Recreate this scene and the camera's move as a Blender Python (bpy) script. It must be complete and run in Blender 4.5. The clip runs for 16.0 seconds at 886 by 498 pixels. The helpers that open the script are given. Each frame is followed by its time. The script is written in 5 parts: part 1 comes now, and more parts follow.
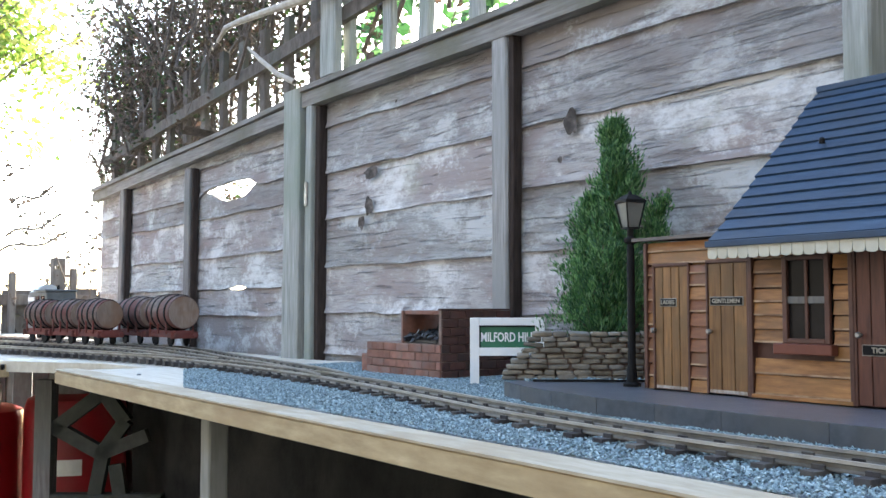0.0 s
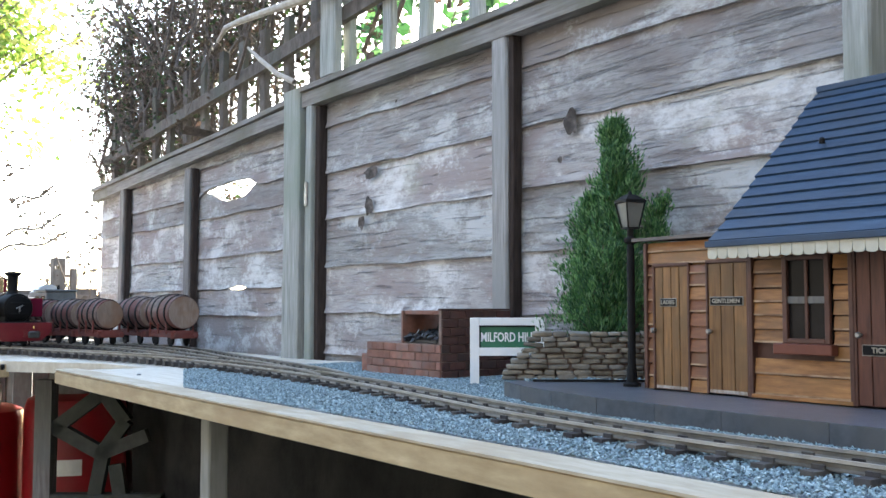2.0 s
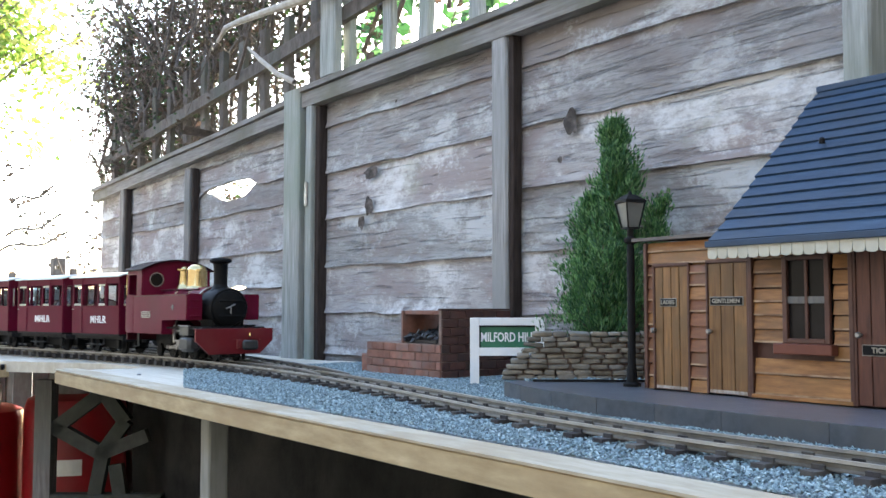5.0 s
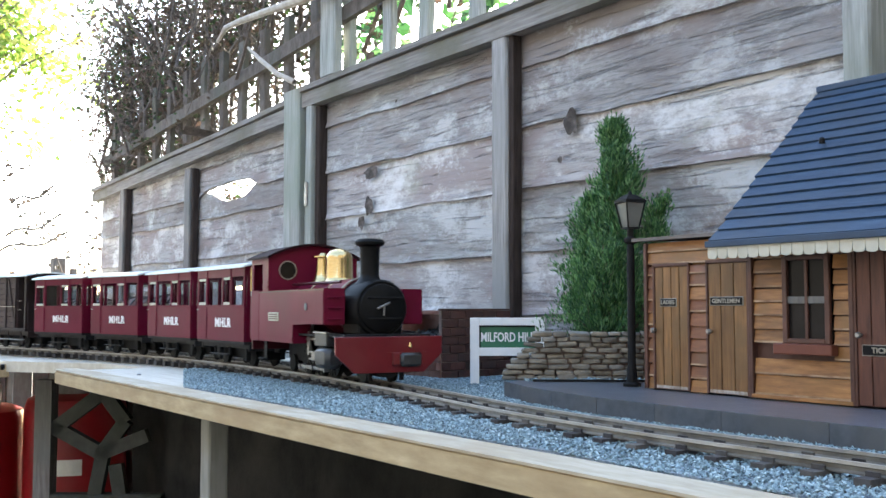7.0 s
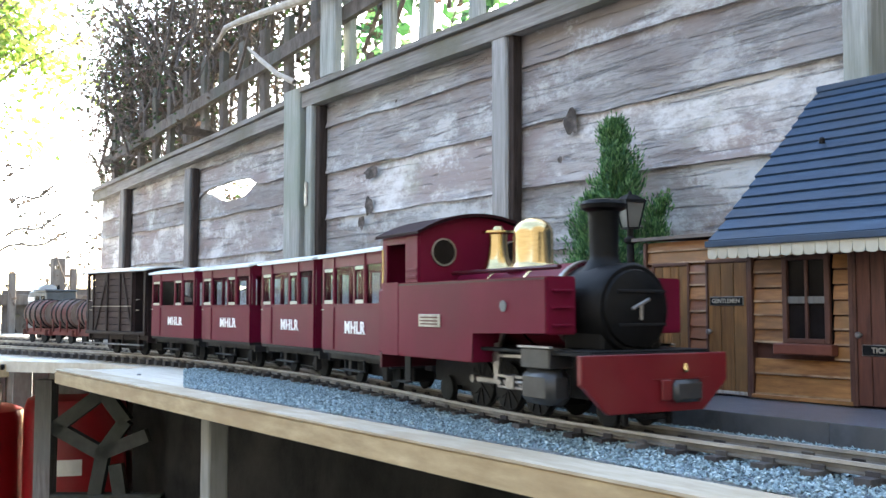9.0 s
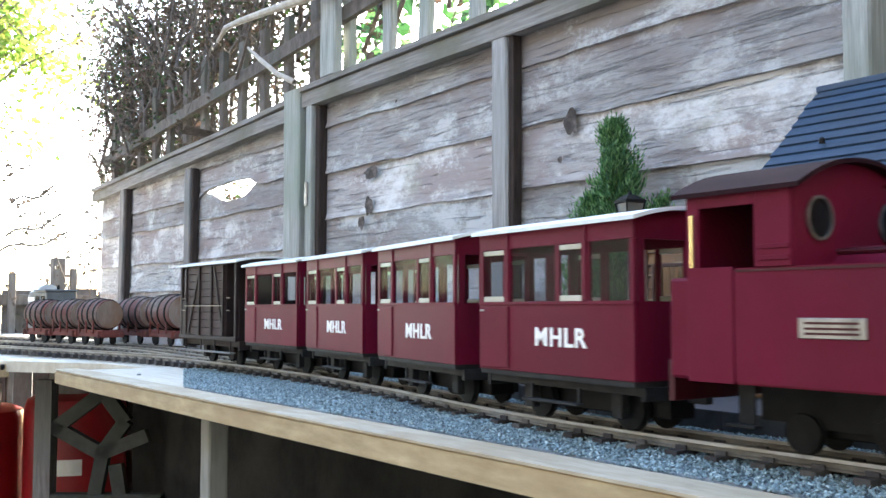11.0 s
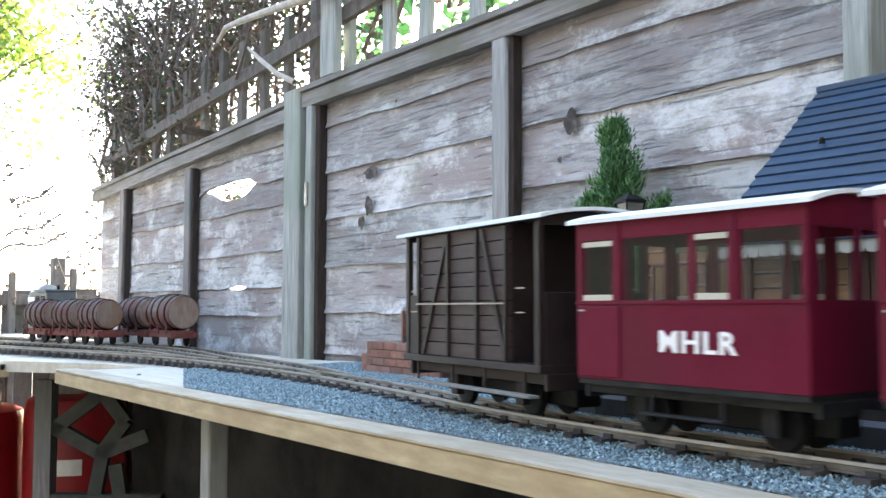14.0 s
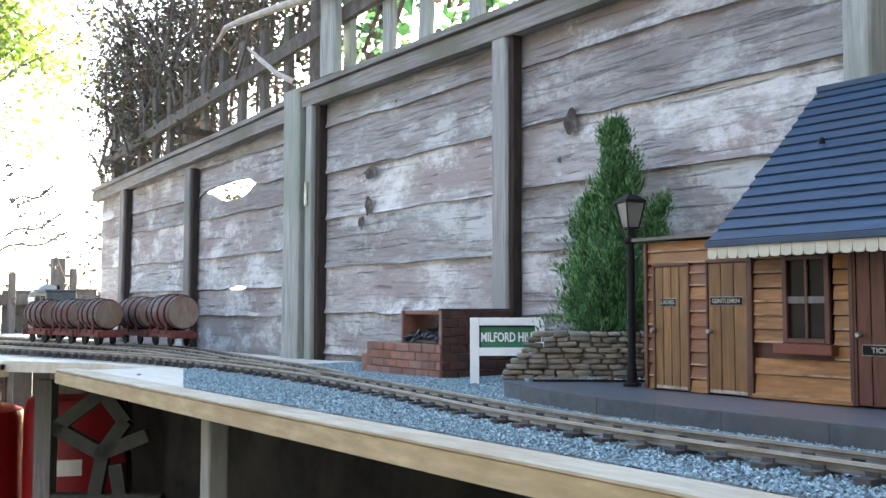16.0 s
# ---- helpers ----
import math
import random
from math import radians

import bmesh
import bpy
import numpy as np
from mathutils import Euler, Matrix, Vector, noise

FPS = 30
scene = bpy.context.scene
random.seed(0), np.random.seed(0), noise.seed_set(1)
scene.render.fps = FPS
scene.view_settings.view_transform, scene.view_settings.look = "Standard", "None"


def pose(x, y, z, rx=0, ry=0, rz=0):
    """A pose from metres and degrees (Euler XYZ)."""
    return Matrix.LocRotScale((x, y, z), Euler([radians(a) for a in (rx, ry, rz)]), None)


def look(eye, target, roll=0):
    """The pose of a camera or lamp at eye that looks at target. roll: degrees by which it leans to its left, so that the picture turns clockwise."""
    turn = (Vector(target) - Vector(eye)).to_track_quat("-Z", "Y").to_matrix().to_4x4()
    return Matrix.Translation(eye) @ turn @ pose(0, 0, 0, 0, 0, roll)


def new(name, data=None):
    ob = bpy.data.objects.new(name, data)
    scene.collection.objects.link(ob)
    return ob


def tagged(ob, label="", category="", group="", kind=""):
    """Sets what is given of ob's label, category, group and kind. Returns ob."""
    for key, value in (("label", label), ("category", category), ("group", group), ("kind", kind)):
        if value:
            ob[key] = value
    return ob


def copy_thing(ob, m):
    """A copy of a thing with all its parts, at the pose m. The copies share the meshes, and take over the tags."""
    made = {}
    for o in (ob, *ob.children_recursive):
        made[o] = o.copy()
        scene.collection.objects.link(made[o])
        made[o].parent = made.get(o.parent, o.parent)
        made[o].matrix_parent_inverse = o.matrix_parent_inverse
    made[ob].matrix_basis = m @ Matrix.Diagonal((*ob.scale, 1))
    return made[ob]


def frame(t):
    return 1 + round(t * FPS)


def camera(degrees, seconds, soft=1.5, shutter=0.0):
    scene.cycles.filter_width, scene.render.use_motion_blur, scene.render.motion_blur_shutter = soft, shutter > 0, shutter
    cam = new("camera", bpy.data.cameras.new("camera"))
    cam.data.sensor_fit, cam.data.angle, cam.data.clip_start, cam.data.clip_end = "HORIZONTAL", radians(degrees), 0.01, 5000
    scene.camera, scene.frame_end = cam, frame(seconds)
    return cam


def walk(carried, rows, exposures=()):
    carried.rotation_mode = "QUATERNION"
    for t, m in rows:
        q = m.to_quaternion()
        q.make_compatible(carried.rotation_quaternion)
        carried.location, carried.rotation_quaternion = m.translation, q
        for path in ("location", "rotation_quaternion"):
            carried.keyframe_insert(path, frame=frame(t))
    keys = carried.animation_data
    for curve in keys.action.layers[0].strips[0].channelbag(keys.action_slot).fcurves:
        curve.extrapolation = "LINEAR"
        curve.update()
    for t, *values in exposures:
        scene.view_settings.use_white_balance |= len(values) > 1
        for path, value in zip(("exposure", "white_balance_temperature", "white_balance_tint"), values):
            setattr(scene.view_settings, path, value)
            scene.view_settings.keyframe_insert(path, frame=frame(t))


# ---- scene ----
cam = camera(2 * math.degrees(math.atan(784 / 1700)), 16.0, soft=1.5, shutter=0.5)
EYE = pose(1.621, -0.856, 1.107, 90 + 3.534, 0, 54.02)
walk(cam, [(0.0, EYE), (16.0, EYE)], exposures=[(t, e, 7000, 9) for t, e in ((0.0, 3.3), (4.0, 3.3), (7.0, 3.43), (9.0, 3.52), (11.5, 3.53), (13.5, 3.53), (14.5, 3.5), (15.5, 3.42), (16.0, 3.35))])

# ---- light: low sun behind the hedge, open sky over the garden ----
SUN_ELEVATION, SUN_TURN = radians(24), radians(-38)
world = bpy.data.worlds.new("world")
scene.world = world
world.use_nodes = True
wn = world.node_tree.nodes
sky = wn.new("ShaderNodeTexSky")
sky.sky_type, sky.sun_disc, sky.sun_elevation, sky.sun_rotation = "NISHITA", False, SUN_ELEVATION, SUN_TURN
world.node_tree.links.new(sky.outputs[0], wn["Background"].inputs[0])
wn["Background"].inputs[1].default_value = 0.15
sun = new("sun", bpy.data.lights.new("sun", "SUN"))
sun.data.energy, sun.data.angle, sun.data.color = 4.5, radians(0.6), (1.0, 0.95, 0.86)
sun_from = Vector((math.sin(SUN_TURN) * math.cos(SUN_ELEVATION), math.cos(SUN_TURN) * math.cos(SUN_ELEVATION), math.sin(SUN_ELEVATION)))
sun.matrix_world = look(sun_from * 20, (0, 0, 0))


# ---- materials ----
def surface(name, dark, light, scale=40.0, stretch=(1, 1, 1), rough=0.7, metal=0.0, bump=0.2, stain=None, stain_scale=5.0, stain_at=0.55, vary=0.0, coat=0.0, depth=0.002, spec=0.4):
    """Two-scale procedural paint, wood, stone or metal on object coordinates."""
    m = bpy.data.materials.new(name)
    m.use_nodes = True
    nt = m.node_tree
    n, link = nt.nodes, nt.links.new
    b = n["Principled BSDF"]
    co, info, mp = n.new("ShaderNodeTexCoord"), n.new("ShaderNodeObjectInfo"), n.new("ShaderNodeMapping")
    shift = n.new("ShaderNodeVectorMath")
    shift.operation = "MULTIPLY_ADD"
    comb = n.new("ShaderNodeCombineXYZ")
    for k in range(3):
        link(info.outputs["Random"], comb.inputs[k])
    link(comb.outputs[0], shift.inputs[0])
    shift.inputs[1].default_value = (7.3, 3.1, 5.7)
    link(co.outputs["Object"], shift.inputs[2])
    link(shift.outputs[0], mp.inputs[0])
    mp.inputs["Scale"].default_value = stretch
    fine, big = n.new("ShaderNodeTexNoise"), n.new("ShaderNodeTexNoise")
    fine.inputs["Scale"].default_value, fine.inputs["Detail"].default_value, fine.inputs["Roughness"].default_value = scale, 8, 0.65
    big.inputs["Scale"].default_value, big.inputs["Detail"].default_value = stain_scale, 5
    link(mp.outputs[0], fine.inputs["Vector"])
    link(shift.outputs[0], big.inputs["Vector"])
    ramp = n.new("ShaderNodeValToRGB")
    ramp.color_ramp.elements[0].position, ramp.color_ramp.elements[1].position = 0.3, 0.72
    ramp.color_ramp.elements[0].color, ramp.color_ramp.elements[1].color = (*dark, 1), (*light, 1)
    link(fine.outputs["Fac"], ramp.inputs[0])
    out = ramp.outputs[0]
    if stain:
        r2, mix = n.new("ShaderNodeValToRGB"), n.new("ShaderNodeMix")
        r2.color_ramp.elements[0].position, r2.color_ramp.elements[1].position = stain_at - 0.08, stain_at + 0.12
        link(big.outputs["Fac"], r2.inputs[0])
        mix.data_type = "RGBA"
        link(r2.outputs[0], mix.inputs["Factor"])
        link(out, mix.inputs["A"])
        mul = n.new("ShaderNodeMix")
        mul.data_type, mul.blend_type = "RGBA", "MULTIPLY"
        mul.inputs["Factor"].default_value = 0.5
        mul.inputs["A"].default_value = (*stain, 1)
        link(out, mul.inputs["B"])
        mul2 = n.new("ShaderNodeMix")
        mul2.data_type = "RGBA"
        mul2.inputs["Factor"].default_value = 0.6
        link(mul.outputs["Result"], mul2.inputs["A"])
        mul2.inputs["B"].default_value = (*stain, 1)
        link(mul2.outputs["Result"], mix.inputs["B"])
        out = mix.outputs["Result"]
    if vary:
        hsv, mr = n.new("ShaderNodeHueSaturation"), n.new("ShaderNodeMapRange")
        link(info.outputs["Random"], mr.inputs["Value"])
        mr.inputs["To Min"].default_value, mr.inputs["To Max"].default_value = 1 - vary, 1 + vary
        link(mr.outputs[0], hsv.inputs["Value"])
        link(out, hsv.inputs["Color"])
        out = hsv.outputs[0]
    link(out, b.inputs["Base Color"])
    b.inputs["Roughness"].default_value, b.inputs["Metallic"].default_value = rough, metal
    b.inputs["Coat Weight"].default_value, b.inputs["Specular IOR Level"].default_value = coat, spec
    if bump:
        bp = n.new("ShaderNodeBump")
        bp.inputs["Strength"].default_value, bp.inputs["Distance"].default_value = bump, depth
        link(fine.outputs["Fac"], bp.inputs["Height"])
        link(bp.outputs[0], b.inputs["Normal"])
    return m


def islands(name, colours, rough=0.8, translucent=0.0):
    """Each loose piece of a joined mesh takes one colour of the list."""
    m = bpy.data.materials.new(name)
    m.use_nodes = True
    nt = m.node_tree
    geo, ramp, b = nt.nodes.new("ShaderNodeNewGeometry"), nt.nodes.new("ShaderNodeValToRGB"), nt.nodes["Principled BSDF"]
    ramp.color_ramp.interpolation = "CONSTANT"
    while len(ramp.color_ramp.elements) < len(colours):
        ramp.color_ramp.elements.new(0.5)
    for k, c in enumerate(colours):
        ramp.color_ramp.elements[k].position = k / len(colours)
        ramp.color_ramp.elements[k].color = (*c, 1)
    nt.links.new(geo.outputs["Random Per Island"], ramp.inputs[0])
    nt.links.new(ramp.outputs[0], b.inputs["Base Color"])
    b.inputs["Roughness"].default_value = rough
    if translucent:
        t, mix = nt.nodes.new("ShaderNodeBsdfTranslucent"), nt.nodes.new("ShaderNodeMixShader")
        nt.links.new(ramp.outputs[0], t.inputs[0])
        mix.inputs[0].default_value = translucent
        nt.links.new(b.outputs[0], mix.inputs[1])
        nt.links.new(t.outputs[0], mix.inputs[2])
        nt.links.new(mix.outputs[0], nt.nodes["Material Output"].inputs[0])
    return m


def fence_wood(name, dark, mid, light, brown, moss):
    """Old lapped boards: grain, cracks, pale flaking, brown patches, moss and knots."""
    m = bpy.data.materials.new(name)
    m.use_nodes = True
    nt = m.node_tree
    n, link = nt.nodes, nt.links.new
    b = n["Principled BSDF"]
    co, info, comb, shift = n.new("ShaderNodeTexCoord"), n.new("ShaderNodeObjectInfo"), n.new("ShaderNodeCombineXYZ"), n.new("ShaderNodeVectorMath")
    for k in range(3):
        link(info.outputs["Random"], comb.inputs[k])
    shift.operation = "MULTIPLY_ADD"
    link(comb.outputs[0], shift.inputs[0])
    shift.inputs[1].default_value = (9.1, 4.3, 6.7)
    link(co.outputs["Object"], shift.inputs[2])

    def tex(scale, stretch, detail=7, rough=.65, warp=0.0):
        mp, t = n.new("ShaderNodeMapping"), n.new("ShaderNodeTexNoise")
        mp.inputs["Scale"].default_value = stretch
        link(shift.outputs[0], mp.inputs[0])
        link(mp.outputs[0], t.inputs["Vector"])
        t.inputs["Scale"].default_value, t.inputs["Detail"].default_value, t.inputs["Roughness"].default_value, t.inputs["Distortion"].default_value = scale, detail, rough, warp
        return t.outputs["Fac"]

    def ramp(value, a, c, lo=0.0, hi=1.0):
        r = n.new("ShaderNodeMapRange")
        r.interpolation_type = "SMOOTHSTEP"
        r.inputs["From Min"].default_value, r.inputs["From Max"].default_value, r.inputs["To Min"].default_value, r.inputs["To Max"].default_value = a, c, lo, hi
        link(value, r.inputs["Value"])
        return r.outputs[0]

    def blend(fac, a, c):
        x = n.new("ShaderNodeMix")
        x.data_type = "RGBA"
        link(fac, x.inputs["Factor"])
        for sock, q in (("A", a), ("B", c)):
            if isinstance(q, tuple):
                x.inputs[sock].default_value = (*q, 1)
            else:
                link(q, x.inputs[sock])
        return x.outputs["Result"]

    grain = tex(10, (1.5, 8, 15), 10, .78, .9)
    c = blend(ramp(grain, .30, .60), dark, mid)
    c = blend(ramp(tex(3.2, (1, 1, 2.2), 6), .44, .6, 0, .85), c, brown)
    c = blend(ramp(tex(4.2, (1, 1.5, 1.7), 10, .8, .15), .49, .60, 0, .8), c, light)
    c = blend(ramp(tex(24, (1, 2, 2.2), 8, .75), .56, .7, 0, .5), c, light)
    c = blend(ramp(tex(2.1, (1.4, 1, 1.7), 5, .6, .3), .54, .68, 0, .55), c, (.2, .165, .165))
    c = blend(ramp(tex(4.5, (1.2, 1, 1.6), 5), .60, .72, 0, .5), c, moss)
    crack = tex(7, (1.0, 9, 20), 6, .6, .7)
    c = blend(ramp(crack, .62, .68, 0, .55), c, (.035, .03, .03))
    hsv = n.new("ShaderNodeHueSaturation")
    link(ramp(info.outputs["Random"], 0, 1, .84, 1.16), hsv.inputs["Value"])
    link(c, hsv.inputs["Color"])
    link(hsv.outputs[0], b.inputs["Base Color"])
    b.inputs["Roughness"].default_value = .9
    b1, b2 = n.new("ShaderNodeBump"), n.new("ShaderNodeBump")
    b1.inputs["Strength"].default_value, b1.inputs["Distance"].default_value = .9, .004
    link(grain, b1.inputs["Height"])
    b2.inputs["Strength"].default_value, b2.inputs["Distance"].default_value, b2.invert = .8, .004, True
    link(ramp(crack, .56, .68), b2.inputs["Height"])
    link(b1.outputs[0], b2.inputs["Normal"])
    link(b2.outputs[0], b.inputs["Normal"])
    return m


FENCE = fence_wood("weathered_boards", (.17, .155, .154), (.41, .39, .386), (.66, .655, .655), (.28, .228, .22), (.29, .285, .22))
FENCE_PALE = fence_wood("silvered_boards", (.15, .143, .142), (.37, .365, .36), (.58, .59, .595), (.25, .21, .2), (.25, .26, .21))
BATTEN = surface("weathered_battens", (0.099, 0.0825, 0.07838), (0.2805, 0.2599, 0.2475), 9, (20, 10, 1.2), .9, bump=.7, stain=(0.165, 0.1733, 0.165), stain_scale=6, vary=.1, depth=.003)
RAIL_WOOD = surface("weathered_top_rail", (0.1125, 0.0975, 0.09), (0.285, 0.27, 0.255), 9, (1.2, 10, 20), .9, bump=.7, stain=(0.15, 0.1425, 0.1125), stain_scale=6, vary=.1, depth=.003)
POST_WOOD = surface("grey_green_post", (.17, .17, .16), (.4, .41, .39), 9, (16, 16, 1), .9, bump=.6, stain=(.25, .28, .24), stain_scale=4, depth=.003)
# Darker than the other weathered wood: backlit shade put into the trellis colour.
TRELLIS_SHADED = surface("shade_darkened_trellis", (.045, .036, .032), (.13, .11, .1), 9, (6, 6, 3), .9, bump=.6, stain=(.09, .09, .075), stain_scale=7, vary=.2)
FAR_WOOD = surface("far_fence_wood", (0.088, 0.072, 0.064), (0.16, 0.144, 0.136), 12, (3, 3, 1), .9, vary=.15)
PINE = surface("fresh_pine", (.3, .22, .125), (.5, .4, .25), 8, (2.2, 9, 10), .75, bump=.3, stain=(.38, .28, .17), stain_scale=9, stain_at=.58)
PLY = surface("pale_ply", (.48, .43, .35), (.64, .6, .52), 8, (1.5, 14, 5), .8, bump=.2, stain=(.5, .42, .3), stain_scale=7, stain_at=.62)
# Pine made paler for the plank top: sky light put into the colour.
SKYLIT_PINE = surface("skylit_pine", (.34, .28, .2), (.52, .46, .36), 10, (2, 9, 5), .8, bump=.25, stain=(.4, .32, .22), stain_scale=9)
LEG = surface("painted_leg", (0.21, 0.21, 0.1995), (0.315, 0.315, 0.3045), 12, (8, 8, 1), .8, stain=(0.21, 0.1995, 0.168))
STONES = islands("slate_chippings", [(.12, .175, .198), (.17, .25, .28), (.215, .31, .347), (.29, .4, .44), (.145, .21, .238), (.4, .51, .545), (.19, .275, .307), (.07, .102, .118)], .85)
GRIT = surface("grit_bed", (.1, .13, .16), (.3, .36, .41), 300, rough=.9, bump=.6)
SLEEPER = surface("brown_sleeper", (.018, .016, .017), (.05, .044, .045), 60, (1, 4, 1), .85, stain=(.12, .11, .1), stain_scale=30, vary=.2)
RAIL = surface("tarnished_rail", (.11, .1, .088), (.26, .24, .21), 60, rough=.6, metal=.3, bump=.1, stain=(.1, .085, .065), stain_scale=20)
RAILHEAD = surface("worn_rail_head", (.3, .29, .27), (.52, .5, .465), 60, rough=.4, metal=.6, bump=.05, stain=(.3, .27, .22), stain_scale=30)
SLATE = surface("dark_platform", (.065, .072, .088), (.145, .156, .18), 40, rough=.3, bump=.25, stain=(.11, .115, .125), stain_scale=9)
KERB = surface("grey_platform_edge", (.042, .048, .056), (.088, .096, .106), 50, rough=.8, bump=.3, stain=(.1, .1, .1), stain_scale=12)
WALLSTONE = surface("buff_stone", (.085, .073, .056), (.27, .235, .185), 55, rough=.9, bump=.6, stain=(.2, .19, .17), stain_scale=25, vary=.35)
CLAP = surface("golden_clapboard", (.12, .044, .013), (.37, .17, .056), 12, (2.2, 8, 16), .42, bump=.25, stain=(0.216, 0.108, 0.036), stain_scale=22, vary=.22)
CLAP_RED = surface("reddish_clapboard", (.115, .036, .016), (.225, .088, .038), 14, (2.5, 8, 16), .45, bump=.25, stain=(0.18, 0.0864, 0.0432), stain_scale=22, vary=.2)
WORN_EDGE = surface("rubbed_board_edge", (.22, .12, .055), (.46, .32, .2), 60, (1, 4, 4), .6, bump=.2, stain=(.2, .1, .045), stain_scale=40, stain_at=.5)
SCUFF = surface("scuffed_paint", (.16, .1, .06), (.5, .46, .42), 300, (1, 1, .4), .85, bump=.2)
DOORWOOD = surface("oak_door_board", (.075, .032, .011), (.28, .14, .052), 13, (18, 8, 1.3), .42, bump=.25, stain=(0.1584, 0.0864, 0.036), stain_scale=22, vary=.2)
DARKDOOR = surface("red_brown_door_board", (0.05, 0.016, 0.010), (0.115, 0.04, 0.025), 16, (16, 8, 2), .5, bump=.2, vary=.15)
TRIM = surface("dark_trim", (.05, .02, .014), (.115, .048, .034), 30, rough=.5, bump=.2)
SILL = surface("rust_red_sill", (.1, .026, .014), (.16, .046, .026), 40, rough=.55, bump=.2)
ROOF = surface("blue_roof_board", (.011, .029, .062), (.026, .056, .102), 18, (1.4, 6, 6), .55, bump=.3, stain=(.033, .052, .082), stain_scale=8, vary=.1)
CREAM = surface("cream_valance", (.40, .38, .31), (.54, .52, .44), 30, rough=.6, bump=.15, vary=.05)
FELT = surface("grey_felt", (.1, .085, .075), (.2, .17, .15), 40, rough=.9, bump=.4)
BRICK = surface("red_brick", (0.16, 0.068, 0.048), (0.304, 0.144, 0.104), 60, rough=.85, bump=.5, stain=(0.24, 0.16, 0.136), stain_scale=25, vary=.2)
DARKBRICK = surface("dark_brick", (0.0525, 0.021, 0.0175), (0.105, 0.0455, 0.035), 60, rough=.85, bump=.5, stain=(0.07, 0.042, 0.035), stain_scale=20, vary=.2)
MORTAR = surface("mortar", (.13, .085, .07), (.25, .18, .15), 60, rough=.95)
COAL = islands("coal", [(.012, .012, .014), (.03, .03, .032), (.02, .02, .022), (.05, .05, .055)], .35)
WHITE = surface("white_paint", (.72, .73, .74), (.84, .84, .84), 40, rough=.5, bump=.08, stain=(.65, .65, .62), stain_scale=15, stain_at=.68)
GREEN = surface("green_enamel", (.02, .12, .065), (.03, .16, .09), 40, rough=.35, bump=.03)
LETTER = surface("white_lettering", (.75, .75, .75), (.85, .85, .85), 40, rough=.5, bump=0)
BLACK = surface("black_iron", (.005, .005, .0055), (.014, .014, .0145), 60, rough=.6, bump=.15, spec=0.12)
SOOT = surface("smokebox_black", (.003, .003, .0032), (.008, .008, .0085), 60, rough=.5, bump=.1, spec=0.12)
CHASSIS = surface("grey_black_chassis", (0.01, 0.01, 0.011), (0.03, 0.03, 0.031), 60, rough=.6, bump=.15, spec=0.12)
MAROON = surface("maroon_paint", (.098, .0035, .0175), (.134, .0075, .0285), 14, rough=.48, bump=.06, stain=(.12, .011, .028), stain_scale=9, spec=.1)
MAROON_DEEP = surface("dark_maroon", (0.036, 0.0024, 0.0066), (0.054, 0.0042, 0.0102), 14, rough=.45, bump=.04, coat=.08, spec=0.22)
RED = surface("signal_red", (0.105, 0.003, 0.0068), (0.14, 0.0062, 0.011), 20, rough=.42, bump=.05, stain=(0.1688, 0.0225, 0.0225), stain_scale=14)
BRASS = surface("polished_brass", (.48, .34, .15), (.7, .54, .29), 120, (1, 1, 6), .2, metal=1.0, bump=.08)
STEEL = surface("worn_steel", (.14, .135, .13), (.42, .41, .4), 60, rough=.4, metal=.9, bump=.1)
CYL = surface("oily_grey", (0.028, 0.028, 0.0288), (0.064, 0.064, 0.064), 50, rough=.4, metal=.3, bump=.1)
COACHROOF = surface("pale_roof_canvas", (.62, .66, .68), (.76, .79, .8), 40, rough=.6, bump=.15, stain=(.6, .62, .62), stain_scale=10)
VANWOOD = surface("bauxite_brown_plank", (0.03025, 0.0187, 0.0176), (0.06325, 0.0429, 0.0407), 20, (2, 6, 14), .65, bump=.2, stain=(0.055, 0.0385, 0.03575), stain_scale=14, vary=.12, spec=0.22)
VANDARK = surface("dark_brown_frame", (0.0135, 0.0081, 0.0081), (0.0279, 0.0189, 0.018), 30, rough=.6, bump=.15, spec=0.22)
BARREL = surface("weathered_barrel", (.055, .038, .032), (.19, .145, .125), 22, (1, 4, 4), .8, bump=.5, stain=(.13, .045, .038), stain_scale=14, stain_at=.46)
BARREL_END = surface("barrel_head", (0.1721, 0.1211, 0.09563), (0.2805, 0.2231, 0.1849), 25, (1, 4, 1), .8, bump=.4, stain=(0.2295, 0.1275, 0.0765), stain_scale=16, stain_at=.56)
OXIDE = surface("red_oxide", (0.112, 0.0245, 0.021), (0.196, 0.0525, 0.042), 40, rough=.7, bump=.2, stain=(0.098, 0.042, 0.035), stain_scale=20)
CABIN = surface("grey_green_cabin", (.09, .1, .1), (.17, .18, .18), 30, rough=.7)
GASRED = surface("gas_bottle_red", (0.3025, 0.0066, 0.01375), (0.374, 0.0165, 0.02475), 8, rough=.4, bump=.05, stain=(0.275, 0.0165, 0.022), stain_scale=5)
IRON = surface("bench_iron", (0.022, 0.0225, 0.02), (0.06, 0.06, 0.052), 40, rough=.7, bump=.3, stain=(0.0294, 0.0357, 0.0252), stain_scale=14)
SOIL = surface("garden_ground", (.025, .024, .018), (.07, .062, .048), 6, rough=1, stain=(.05, .08, .03), stain_scale=.7)
BARK = surface("twig_bark", (.05, .04, .034), (.16, .13, .115), 60, rough=.95, bump=.3)
PALEBARK = surface("pale_branch", (.3, .26, .22), (.5, .46, .41), 40, rough=.95, bump=.3)
